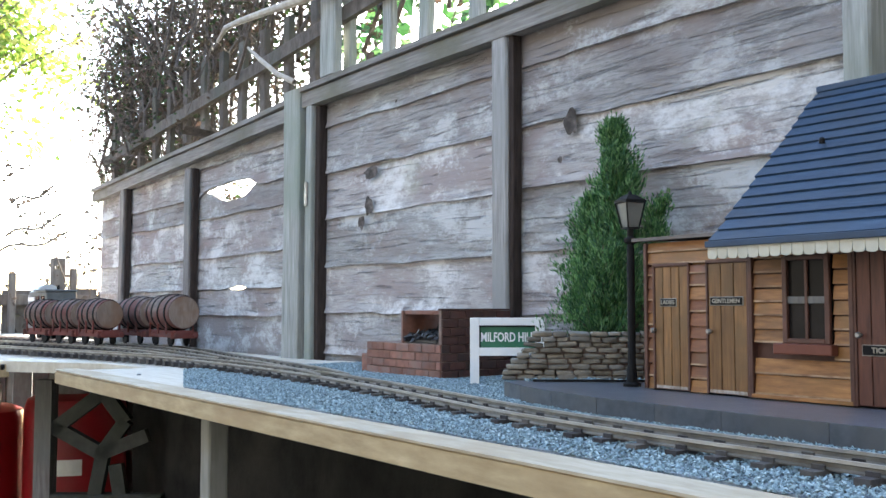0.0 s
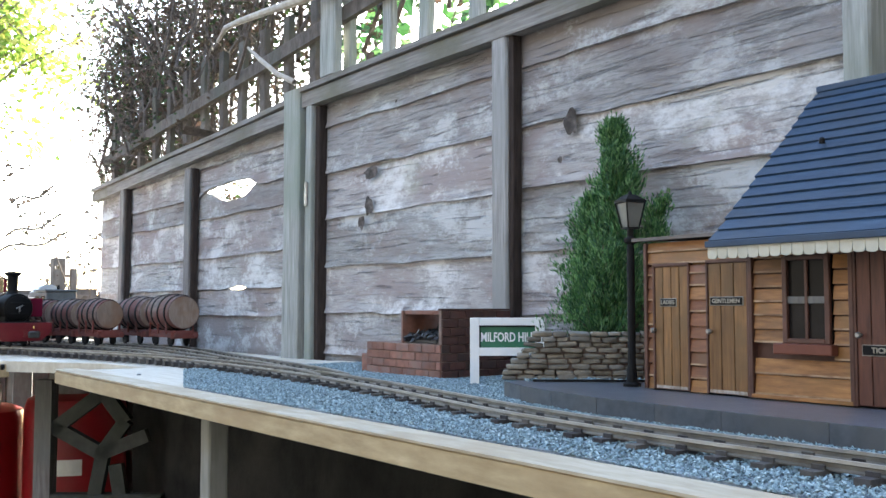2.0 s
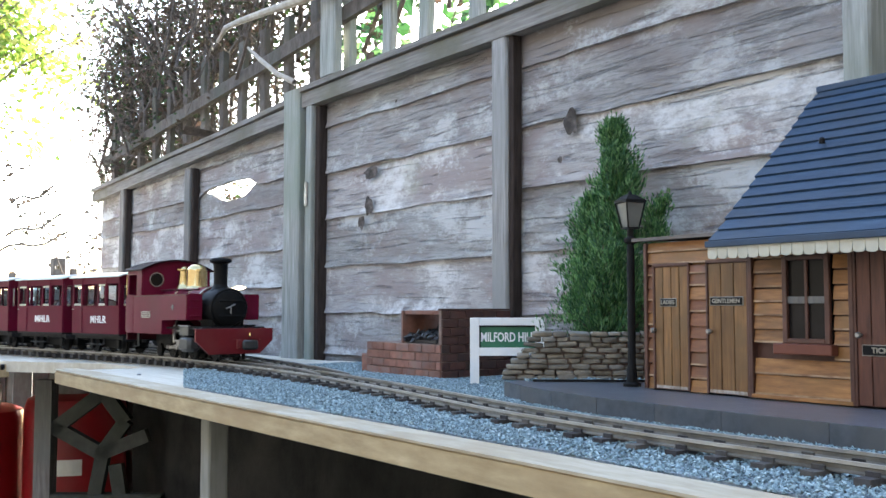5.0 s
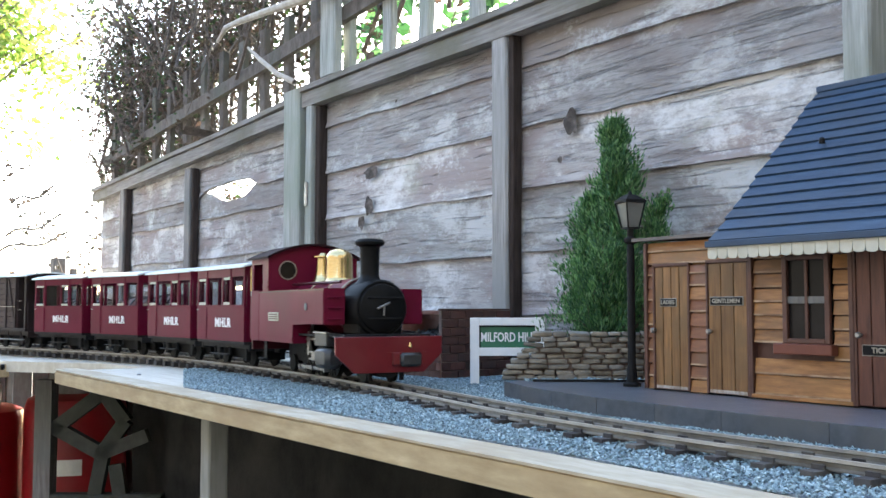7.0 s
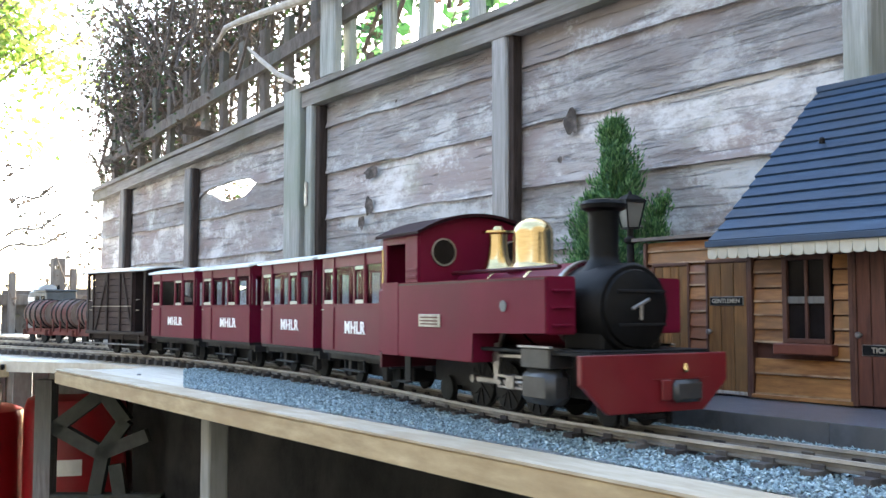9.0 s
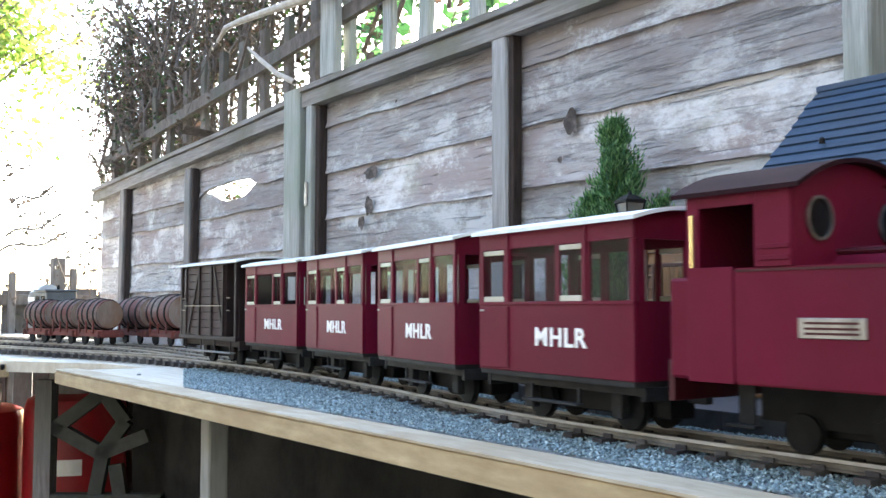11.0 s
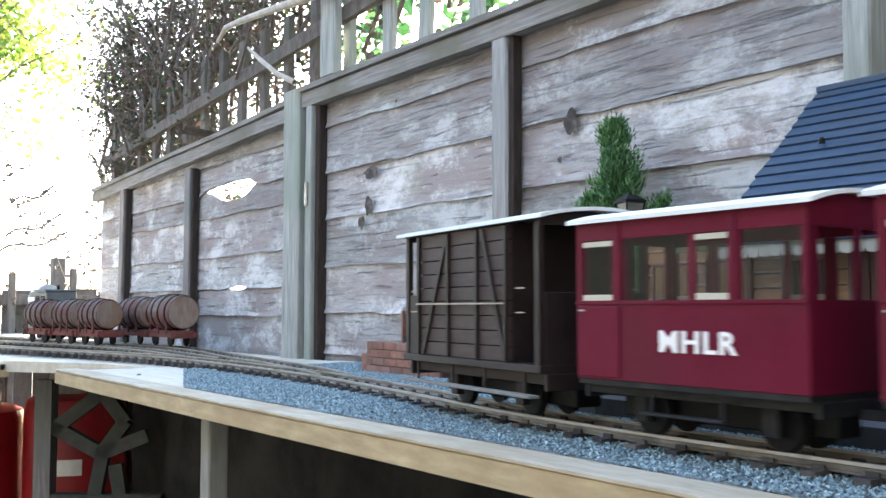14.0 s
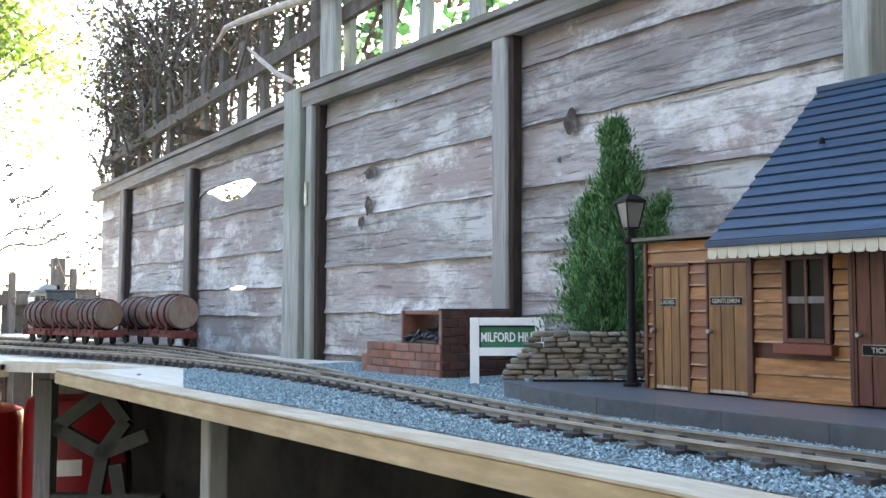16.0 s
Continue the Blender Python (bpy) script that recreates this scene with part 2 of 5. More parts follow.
HEDGE_LEAF = islands("hedge_leaves", [(.04, .036, .025), (.055, .04, .03), (.03, .042, .02), (.085, .055, .042), (.04, .07, .027)], .7, .25)
SUN_LEAF = islands("sunlit_leaves", [(.2, .3, .05), (.3, .36, .08), (.14, .24, .04), (.36, .36, .12)], .6, .5)
SHRUB_LEAF = islands("shrub_leaves", [(.045, .14, .042), (.08, .21, .065), (.065, .17, .085), (.13, .28, .1), (.03, .095, .038), (.2, .36, .16)], .55, .3)


def clear_glass(name, tint, gloss):
    """Thin flat glazing: see-through with a share of mirror gloss."""
    m = bpy.data.materials.new(name)
    m.use_nodes = True
    nt = m.node_tree
    t, g, mix = nt.nodes.new("ShaderNodeBsdfTransparent"), nt.nodes.new("ShaderNodeBsdfGlossy"), nt.nodes.new("ShaderNodeMixShader")
    t.inputs[0].default_value, g.inputs["Roughness"].default_value = (*tint, 1), .06
    mix.inputs[0].default_value = gloss
    nt.links.new(t.outputs[0], mix.inputs[1])
    nt.links.new(g.outputs[0], mix.inputs[2])
    nt.links.new(mix.outputs[0], nt.nodes["Material Output"].inputs[0])
    return m


GLASS = clear_glass("coach_glazing", (.86, .87, .89), .012)
DARKGLASS = surface("dark_pane", (.006, .005, .005), (.018, .015, .015), 20, rough=.25, bump=0, spec=.15)
LAMPGLASS = surface("frosted_lamp_glass", (0.1, 0.105, 0.1), (0.16, 0.165, 0.155), 20, rough=.3, bump=0)


# ---- small builders ----
def box(bm, x0, x1, y0, y1, z0, z1, m=None):
    v = [bm.verts.new((x, y, z)) for x in (x0, x1) for y in (y0, y1) for z in (z0, z1)]
    if m is not None:
        for p in v:
            p.co = m @ p.co
    for q in ((0, 1, 3, 2), (4, 6, 7, 5), (0, 4, 5, 1), (2, 3, 7, 6), (0, 2, 6, 4), (1, 5, 7, 3)):
        bm.faces.new([v[i] for i in q])
    return v


def bbox(x0, x1, y0, y1, z0, z1, bevel=0.0, m=None):
    """A box with softened edges in a bmesh of its own."""
    bm = bmesh.new()
    box(bm, x0, x1, y0, y1, z0, z1, m)
    if bevel:
        bmesh.ops.bevel(bm, geom=bm.edges[:], offset=bevel, segments=1, affect="EDGES")
    return bm


def ring(bm, a, b, ra, rb, n=16, caps=True):
    """A cone or cylinder from a to b."""
    a, b = Vector(a), Vector(b)
    q = (b - a).to_track_quat("Z", "Y").to_matrix()
    rows = [[bm.verts.new(c + q @ Vector((math.cos(k * math.tau / n) * r, math.sin(k * math.tau / n) * r, 0))) for k in range(n)] for c, r in ((a, ra), (b, rb))]
    for k in range(n):
        bm.faces.new((rows[0][k], rows[0][(k + 1) % n], rows[1][(k + 1) % n], rows[1][k]))
    if caps:
        bm.faces.new(rows[0][::-1])
        bm.faces.new(rows[1])
    return bm


def lathe(profile, n=24, axis="Z", at=(0, 0, 0)):
    """Turned shape from (radius, height) pairs."""
    bm = bmesh.new()
    rows = []
    for r, h in profile:
        row = []
        for k in range(n):
            c, s = math.cos(k * math.tau / n) * r, math.sin(k * math.tau / n) * r
            p = (c, s, h) if axis == "Z" else ((h, c, s) if axis == "X" else (c, h, s))
            row.append(bm.verts.new(Vector(p) + Vector(at)))
        rows.append(row)
    for a, b in zip(rows, rows[1:]):
        for k in range(n):
            bm.faces.new((a[k], a[(k + 1) % n], b[(k + 1) % n], b[k]))
    bm.faces.new(rows[0])
    bm.faces.new(rows[-1])
    return bm


def prism(points, z0, z1):
    """An upright slab over a plan outline."""
    bm = bmesh.new()
    lo, hi = [bm.verts.new((x, y, z0)) for x, y in points], [bm.verts.new((x, y, z1)) for x, y in points]
    bm.faces.new(lo)
    bm.faces.new(hi)
    for k in range(len(points)):
        j = (k + 1) % len(points)
        bm.faces.new((lo[k], lo[j], hi[j], hi[k]))
    return bm


def slab_x(points, x0, x1):
    """A plate with a (y, z) outline, thick along x."""
    bm = bmesh.new()
    lo, hi = [bm.verts.new((x0, y, z)) for y, z in points], [bm.verts.new((x1, y, z)) for y, z in points]
    bm.faces.new(lo)
    bm.faces.new(hi)
    for k in range(len(points)):
        j = (k + 1) % len(points)
        bm.faces.new((lo[k], lo[j], hi[j], hi[k]))
    return bm


def slab_y(points, y0, y1):
    """A plate with an (x, z) outline, thick along y."""
    bm = bmesh.new()
    lo, hi = [bm.verts.new((x, y0, z)) for x, z in points], [bm.verts.new((x, y1, z)) for x, z in points]
    bm.faces.new(lo)
    bm.faces.new(hi)
    for k in range(len(points)):
        j = (k + 1) % len(points)
        bm.faces.new((lo[k], lo[j], hi[j], hi[k]))
    return bm


def part(name, bm, material, parent=None, label="", smooth=False):
    me = bpy.data.meshes.new(name)
    bmesh.ops.recalc_face_normals(bm, faces=bm.faces[:])
    bm.to_mesh(me)
    bm.free()
    if smooth:
        me.shade_smooth()
        me.set_sharp_from_angle(angle=radians(40))
    me.materials.append(material)
    ob = new(name, me)
    if parent is not None:
        ob.parent = parent
    return tagged(ob, label)


def raw(name, verts, faces, material, parent=None, label="", kind="stuff"):
    me = bpy.data.meshes.new(name)
    me.from_pydata(verts, [], faces)
    me.materials.append(material)
    ob = new(name, me)
    if parent is not None:
        ob.parent = parent
    return tagged(ob, label, kind=kind)


def shared(name, me, parent, m):
    ob = new(name, me)
    ob.parent = parent
    ob.matrix_basis = m
    return ob


def thing(name, label, category, group="", kind="", at=None):
    ob = new(name)
    if at is not None:
        ob.matrix_basis = at
    return tagged(ob, label, category, group, kind)


def lettering(name, text, size, material, parent, m, thick=0.0006, stretch=1.0, spacing=1.0):
    cu = bpy.data.curves.new(name, "FONT")
    cu.offset = size * .022
    cu.space_character = spacing
    cu.body, cu.size, cu.extrude, cu.align_x, cu.align_y, cu.resolution_u = text, size, thick, "CENTER", "CENTER", 3
    tmp = new("tmp", cu)
    bpy.context.view_layer.update()
    me = bpy.data.meshes.new_from_object(tmp)
    bpy.data.objects.remove(tmp)
    me.name = name
    me.materials.clear()
    me.materials.append(material)
    for v in me.vertices:
        v.co.x *= stretch
    ob = new(name, me)
    ob.parent = parent
    ob.matrix_basis = m
    return ob


rng = random.Random(5)


def tubes(paths, sides=5):
    """Verts and faces of tapered tubes along polylines of (point, radius)."""
    V, F = [], []
    for path in paths:
        base = len(V)
        for k, (p, r) in enumerate(path):
            a, b = path[max(k - 1, 0)][0], path[min(k + 1, len(path) - 1)][0]
            q = (b - a).to_track_quat("Z", "Y").to_matrix()
            for j in range(sides):
                V.append(p + q @ Vector((math.cos(j * math.tau / sides) * r, math.sin(j * math.tau / sides) * r, 0)))
        for k in range(len(path) - 1):
            for j in range(sides):
                a, b = base + k * sides + j, base + k * sides + (j + 1) % sides
                F.append((a, b, b + sides, a + sides))
    return V, F


def leaf_quads(points, size, width=.28):
    """A folded leaf at each (point, direction)."""
    V, F = [], []
    for p, d in points:
        L = size * rng.uniform(.6, 1.35)
        side = d.cross(Vector((rng.gauss(0, 1), rng.gauss(0, 1), rng.gauss(0, 1)))).normalized() * L * width
        up = d.cross(side).normalized() * L * .1
        k = len(V)
        V += [p, p + d * L * .45 + side + up, p + d * L, p + d * L * .45 - side + up]
        F += [(k, k + 1, k + 2), (k, k + 2, k + 3)]
    return V, F

# Near-black tone for added pieces that stand in for shade.
DARK_FILL = surface("dark_fill", (.018, .018, .019), (.05, .05, .05), 12, rough=.7, bump=.5, stain=(.085, .08, .075), stain_scale=7, depth=.01, spec=.2)
# Dark, so that the unseen added walls bounce little light.
UNSEEN_WALL = surface("unseen_wall_dark", (.06, .062, .062), (.11, .112, .112), 8, rough=.9)
CABROOF = surface("sooty_cab_roof", (.012, .003, .005), (.026, .006, .009), 30, rough=.7, bump=.05, spec=.1)
DULL = surface("dull_letters", (.26, .23, .18), (.36, .32, .26), 40, rough=.6, bump=0)
# Near-black tone; its strips stand in for shade beside fence timbers.
DARK_STRIP = surface("dark_strip_tone", (.02, .015, .013), (.06, .045, .04), 20, (8, 8, 1), .9, bump=.4, spec=.15)


# ---- the garden: ground, fence, trellis, hedge ----
ground = tagged(part("ground", bbox(-70, 70, -70, 70, -.2, 0), SOIL), "bare garden soil with some grass", "ground", kind="structure")


def board(x0, x1, z0, z1, y, lower=None, upper=None, wane=.0036, n=90, proud=.007, seed=0):
    """A lapped fence board with a waney lower edge, its foot standing proud."""
    bm = bmesh.new()
    rows = []
    for k in range(n + 1):
        x = x0 + (x1 - x0) * k / n
        lo = z0 + wane * noise.noise(Vector((x * 5, seed * 3.7, 0))) * 1.6 + wane * .6 * noise.noise(Vector((x * 17, seed * 1.7, 5))) + wane * .2 * noise.noise(Vector((x * 55, seed * 1.1, 8)))
        hi = z1 + wane * .5 * noise.noise(Vector((x * 6, seed * 2.2, 9)))
        lo += lower(x) if lower else 0
        hi += upper(x) if upper else 0
        yw = .004 * noise.noise(Vector((x * 2.3, seed, 3)))
        rows.append([bm.verts.new(p) for p in ((x, y - proud + yw, lo), (x, y - proud + .004 + yw, lo + .012), (x, y + yw, hi), (x, y + .012 + yw, hi), (x, y + .004 + yw, lo))])
    for a, b in zip(rows, rows[1:]):
        for k in range(5):
            bm.faces.new((a[k], b[k], b[(k + 1) % 5], a[(k + 1) % 5]))
    bm.faces.new(rows[0])
    bm.faces.new(rows[-1])
    return bm


def stick(x0, x1, y0, y1, z0, z1, bend=.003, n=14, seed=0):
    """A long squared timber with a slightly worn, bent outline."""
    bm = bmesh.new()
    along = 0 if x1 - x0 > z1 - z0 else 2
    rows = []
    for k in range(n + 1):
        t = k / n
        dx, dy = bend * noise.noise(Vector((t * 3, seed * 2.1, 1))), bend * noise.noise(Vector((t * 3, seed * 1.3, 7)))
        w = 1 + .06 * noise.noise(Vector((t * 9, seed * 5.1, 2)))
        if along == 0:
            x, c, h = x0 + (x1 - x0) * t, (z0 + z1) / 2 + dx, (z1 - z0) / 2 * w
            rows.append([bm.verts.new(p) for p in ((x, y0 + dy, c - h), (x, y0 + dy, c + h * .8), (x, y0 + dy + .003, c + h), (x, y1 + dy, c + h), (x, y1 + dy, c - h))])
        else:
            z, c, h = z0 + (z1 - z0) * t, (x0 + x1) / 2 + dx, (x1 - x0) / 2 * w
            rows.append([bm.verts.new(p) for p in ((c - h, y0 + dy, z), (c + h * .85, y0 + dy, z), (c + h, y0 + dy + .003, z), (c + h, y1 + dy, z), (c - h, y1 + dy, z))])
    for a, b in zip(rows, rows[1:]):
        for k in range(5):
            bm.faces.new((a[k], a[(k + 1) % 5], b[(k + 1) % 5], b[k]))
    bm.faces.new(rows[0])
    bm.faces.new(rows[-1])
    return bm


FY = .17
RAIL_LIGHT = surface("pale_batten", (.16, .15, .145), (.4, .39, .385), 9, (20, 10, 1.2), .9, bump=.7, stain=(.3, .3, .3), stain_scale=6, depth=.003)


def rising(bm, slope, x_level):
    """Tilts a long timber so that it climbs along x."""
    for v in bm.verts:
        v.co.z += slope * (v.co.x - x_level)
    return bm


def fence_panel(name, label, x0, x1, top, edges, battens, material, holes=None, rise=0.0):
    p = thing(name, label, "fence panel", "garden fence panels", kind="structure")
    holes = holes or {}
    for k, (a, b) in enumerate(zip(edges, edges[1:])):
        lo, up = holes.get(k, (None, None))
        part("board", board(x0, x1, a, b + .012, FY - .002, lo, up, seed=k + x0 * 7), material[k % len(material)], p)
    for k, x in enumerate(battens):
        part("batten", stick(x - .018, x + .018, FY - .032, FY - .011, .3, top - .03, seed=k + 3 * x0), BATTEN if x0 < -1 else RAIL_LIGHT, p)
        # Added dark strip imitates the shaded side of the batten.
        part("packing_strip", stick(x + .0185, x + .030, FY - .026, FY - .009, .3, top - .033, seed=k + 5), DARK_STRIP, p, "dark strip added in place of shade beside the timber")
    for nm, y0, y1, z0, z1, seed in (("top_rail", FY - .034, FY - .010, top - .032, top + .002, x0), ("capping", FY - .04, FY + .03, top + .003, top + .016, x0 + 4)):
        part(nm, rising(stick(x0 - .02, x1, y0, y1, z0, z1, .004, seed=seed), rise, -1.5), RAIL_WOOD, p)
    return p


low = [.02 + .118 * k for k in range(10)]
fence_panel("fence_panel_1", "weathered grey lapped fence panel with a torn hole", -1.86, -.36, 1.530, low[:9] + [1.088, 1.157, 1.245, 1.352, 1.415, 1.495, 1.525], [-1.552, -.972],
            [FENCE_PALE, FENCE, FENCE_PALE, FENCE], {10: (lambda x: .007 * math.exp(-((x + .69) / .07) ** 4), None), 9: (None, lambda x: -.0145 * math.exp(-((x + .69) / .07) ** 4)),
             13: (lambda x: .021 * math.exp(-((x + .75) / .17) ** 6), None), 12: (None, lambda x: -.036 * math.exp(-((x + .72) / .12) ** 4) - .006 * math.exp(-((x + .86) / .05) ** 2)), 14: (None, lambda x: .033 * (x + 1.5) + .004)}, .032)
fence_panel("fence_panel_2", "weathered grey lapped wooden fence panel", -.262, 1.05, 1.586, low[:9] + [1.01, 1.098, 1.196, 1.300, 1.402, 1.502, 1.575], [.408], [FENCE, FENCE, FENCE_PALE])
fence_panel("fence_panel_3", "weathered grey lapped wooden fence panel", 1.12, 3.4, 1.60, low + [1.15, 1.25, 1.35, 1.45, 1.58], [1.7, 2.3, 2.9], [FENCE, FENCE_PALE])
for nm, x0, x1, z, lab in (("fence_post", -.356, -.284, 1.600, "weathered grey-green square fence post"), ("fence_post", 1.034, 1.066, 1.9, "weathered grey square fence post")):
    part(nm, stick(x0, x1, .128 if x0 < 0 else .12, .19, 0, z, .004, seed=x0), POST_WOOD, label=lab)["category"] = "fence post"
hinge = thing("stile", "narrow weathered upright between post and panel", "fence stile")
part("stile_timber", stick(-.263, -.236, .136, .16, 0, 1.585, .003, seed=8), POST_WOOD, hinge)
# Two added dark strips imitate shade in the post gap and beside the stile.
part("packing_strip", stick(-.2835, -.2635, .146, .165, 0, 1.58, .001, seed=5), DARK_STRIP, hinge, "dark strip added in place of shade beside the timber")
part("packing_strip", stick(-.2355, -.219, .146, .166, 0, 1.55, .001, seed=6), DARK_STRIP, hinge, "dark strip added in place of shade beside the timber")
part("hinge_plate", bbox(-.261, -.248, .131, .1355, 1.33, 1.385, .002), STEEL, hinge, "small rusty metal plate")
part("stile_timber", stick(1.072, 1.118, .15, .175, 0, 1.9, .003, seed=9), DARK_STRIP, hinge)

# Added dark upright fills the gap so that it reads as shade.
part("fence_post", stick(-.34, -.20, .20, .25, 0, 1.55, .002, seed=12), DARK_FILL, label="dark filler added behind the gap beside the post")["category"] = "fence post"

def knot(x, z, w, h, y, seed, material=None):
    """An old branch knot: a ragged dark oval in the board."""
    bm = bmesh.new()
    rows = []
    for k, (r, o) in enumerate(((1.0, .0), (.8, -.0004), (.55, -.0002), (.3, .0006), (.08, .0012))):
        rows.append([])
        for j in range(18):
            a = j * math.tau / 18
            g = r * (1 + .5 * noise.noise(Vector((math.cos(a) * 1.5, math.sin(a) * 1.5, seed + k * .1))))
            rows[-1].append(bm.verts.new((x + w * g * math.cos(a), y + o, z + h * g * math.sin(a))))
    for a, b in zip(rows, rows[1:]):
        for j in range(18):
            bm.faces.new((a[j], a[(j + 1) % 18], b[(j + 1) % 18], b[j]))
    bm.faces.new(rows[-1])
    return part("knot", bm, material or KNOT, bpy.data.objects["fence_panel_2"], "dark split branch knot", True)


KNOT = surface("knot_wood", (.03, .022, .018), (.2, .165, .15), 90, (1, 1, 2), .9, bump=.8, stain=(.05, .04, .035), stain_scale=60, stain_at=.5)
for k, (x, z, w, h) in enumerate(((.560, 1.391, .016, .018), (.534, 1.337, .006, .005), (-.02, 1.381, .03, .011), (-.03, 1.313, .014, .02), (-.056, 1.281, .012, .016), (.071, 1.510, .004, .003))):
    knot(x, z, w, h, FY - .0135, k * 3.1)

trellis = thing("trellis", "weathered open wooden trellis on top of the fence", "trellis")
for k, x in enumerate([-1.74, -1.6, -1.47, -1.33, -1.2, -1.07, -.936, -.806, -.679, -.55, -.42, -.285, -.135, .02, .15, .306, .45, .59, .73, .87]):
    part("slat", stick(x - .015, x + .015, .165, .18, (1.552 if x < -1.1 else 1.588) if x < -.35 else 1.605, 1.80 if x < -.3 else 2.02, .004, n=6, seed=k), TRELLIS_SHADED if x < -.2 else POST_WOOD, trellis)
for k, (x0, x1, z) in enumerate(((-1.8, .95, 1.692),)):
    part("trellis_rail", rising(stick(x0, x1, .150, .164, z - .017, z + .017, .006, seed=k + 20), .066, -.75), TRELLIS_SHADED, trellis)
part("trellis_post", stick(-.188, -.128, .130, .149, 1.603, 2.05, .002, seed=31), POST_WOOD, trellis)


def twig(p, d, length, r, n=7, wild=.35, droop=0.0):
    path = []
    for k in range(n + 1):
        path.append((p.copy(), r * (1 - .75 * k / n)))
        d = (d + Vector((rng.gauss(0, wild), rng.gauss(0, wild * .6), rng.gauss(0, wild) - droop))).normalized()
        p = p + d * length / n
    return path


def hedge(x0, x1, stems, leaves, zmax):
    root = thing("climbing_hedge", "bare tangled climber with sparse leaves over the fence", "hedge")
    paths, tips = [], []
    for k in range(stems):
        x = rng.uniform(x0, x1)
        base = Vector((x, rng.uniform(.11, .42), rng.uniform(1.52, 1.66) if x < -1.2 else rng.uniform(1.68, 1.80)))
        main = twig(base, Vector((rng.uniform(-.5, .5), rng.uniform(-.1, .25), 1)).normalized(), rng.uniform(.5, zmax - 1.2), rng.uniform(.003, .008), 9, .28)
        paths.append(main)
        for j in range(rng.randint(6, 11)):
            p, r = rng.choice(main[2:])
            side = twig(p, Vector((rng.gauss(0, 1), rng.gauss(-.1, .5), rng.gauss(.15, .6))).normalized(), rng.uniform(.12, .42), r * .55, 6, .45, .03)
            paths.append(side)
            for i in range(rng.randint(1, 4)):
                q, s = rng.choice(side[2:])
                tw = twig(q, Vector((rng.gauss(0, 1), rng.gauss(0, .6), rng.gauss(0, .8))).normalized(), rng.uniform(.05, .18), max(s * .5, .0011), 4, .5)
                paths.append(tw)
                tips += [a for a, _ in tw[1:]]
            tips += [a for a, _ in side[3:]]
    V, F = tubes(paths)
    keep_back = lambda p: Vector((p.x, p.y if p.y > .2 else (.4 - p.y if p.z < 1.57 or p.x > -.36 else (p.y if p.y > .06 else .12 - p.y)), max(p.z, 1.5)))
    raw("twig_mass", [keep_back(p) for p in V], F, BARK, root)
    for x in (x0 + .05, x1 - .05):
        raw("stem", *tubes([[(Vector((x, .3, 0)), .016), (Vector((x + .02, .29, .8)), .014), (Vector((x - .01, .3, 1.7)), .01)]], 7), BARK, root, kind="")
    pts = [(keep_back(rng.choice(tips)) + Vector((rng.gauss(0, .015), abs(rng.gauss(0, .015)) + .03, rng.gauss(0, .015))), Vector((rng.gauss(0, 1), rng.gauss(0, 1), rng.gauss(-.3, .7))).normalized()) for _ in range(leaves)]
    raw("leaves", *leaf_quads(pts, .02), HEDGE_LEAF, root)
    return root


hedge(-1.98, -1.25, 64, 12500, 2.45)
hedge(-1.3, -.4, 46, 6500, 2.45)
hedge(-.3, .8, 16, 700, 2.4)
bough = thing("pale_bough", "bare pale bough reaching over the trellis", "branch")
raw("bough_wood", *tubes([[(Vector(q), r) for q, r in (((-.68, .1, 1.788), .004), ((-.627, .1, 1.812), .007), ((-.542, .1, 1.808), .008), ((-.4, .1, 1.795), .009), ((-.204, .1, 1.775), .010), ((-.05, .12, 1.775), .011), ((.3, .3, 1.85), .012))]], 8), PALEBARK, bough, kind="")
raw("side_shoot", *tubes([[(Vector(q), r) for q, r in (((-.491, .1, 1.731), .003), ((-.427, .1, 1.69), .0055), ((-.337, .1, 1.638), .006), ((-.267, .11, 1.605), .007))]], 8), PALEBARK, bough, kind="")

back_leaves = thing("evergreen_bush", "dark green leafy bush behind the trellis", "bush")
pts = []
for k in range(4200):
    c = Vector((rng.uniform(-1.2, .6), rng.uniform(.5, .9), rng.uniform(1.3, 2.6)))
    if noise.noise(c * 3.1) > -.06:
        pts.append((c, Vector((rng.gauss(0, 1), rng.gauss(0, 1), rng.gauss(-.4, .6))).normalized()))
pts = pts[:2100]
raw("foliage", *leaf_quads(pts, .065), SHRUB_LEAF, back_leaves)
raw("stem", *tubes([twig(Vector((rng.uniform(-1.1, .5), .7, 0)), Vector((0, 0, 1)), 2.4, .02, 8, .1) for _ in range(7)]), BARK, back_leaves, kind="")


sunny = thing("garden_tree", "tall sunlit yellow-green tree beyond the fence", "tree")
foot, limbs, pts = Vector((-7.45, .28, 0)), [], []
limbs.append([(foot, .1), (foot + Vector((.02, .03, 1.6)), .085), (foot + Vector((.0, .05, 3.0)), .06), (foot + Vector((.05, .1, 4.6)), .02)])
for k in range(46):
    a = foot + Vector((.02, .05, rng.uniform(2.3, 4.4)))
    b = Vector((-7.0 + rng.gauss(0, .35), .95 + rng.gauss(0, .40), 3.55 + rng.gauss(0, .42)))
    m = (a + b) / 2 + Vector((0, 0, .15))
    limbs.append([(a, .014), (m, .009), (b, .003)])
    for _ in range(62):
        q = a.lerp(b, rng.uniform(.55, 1.12)) + Vector((rng.gauss(0, .11), rng.gauss(0, .11), rng.gauss(0, .10)))
        pts.append((q, Vector((rng.gauss(0, 1), rng.gauss(0, 1), rng.gauss(-.5, .6))).normalized()))
raw("trunk", *tubes(limbs, 6), BARK, sunny, kind="")
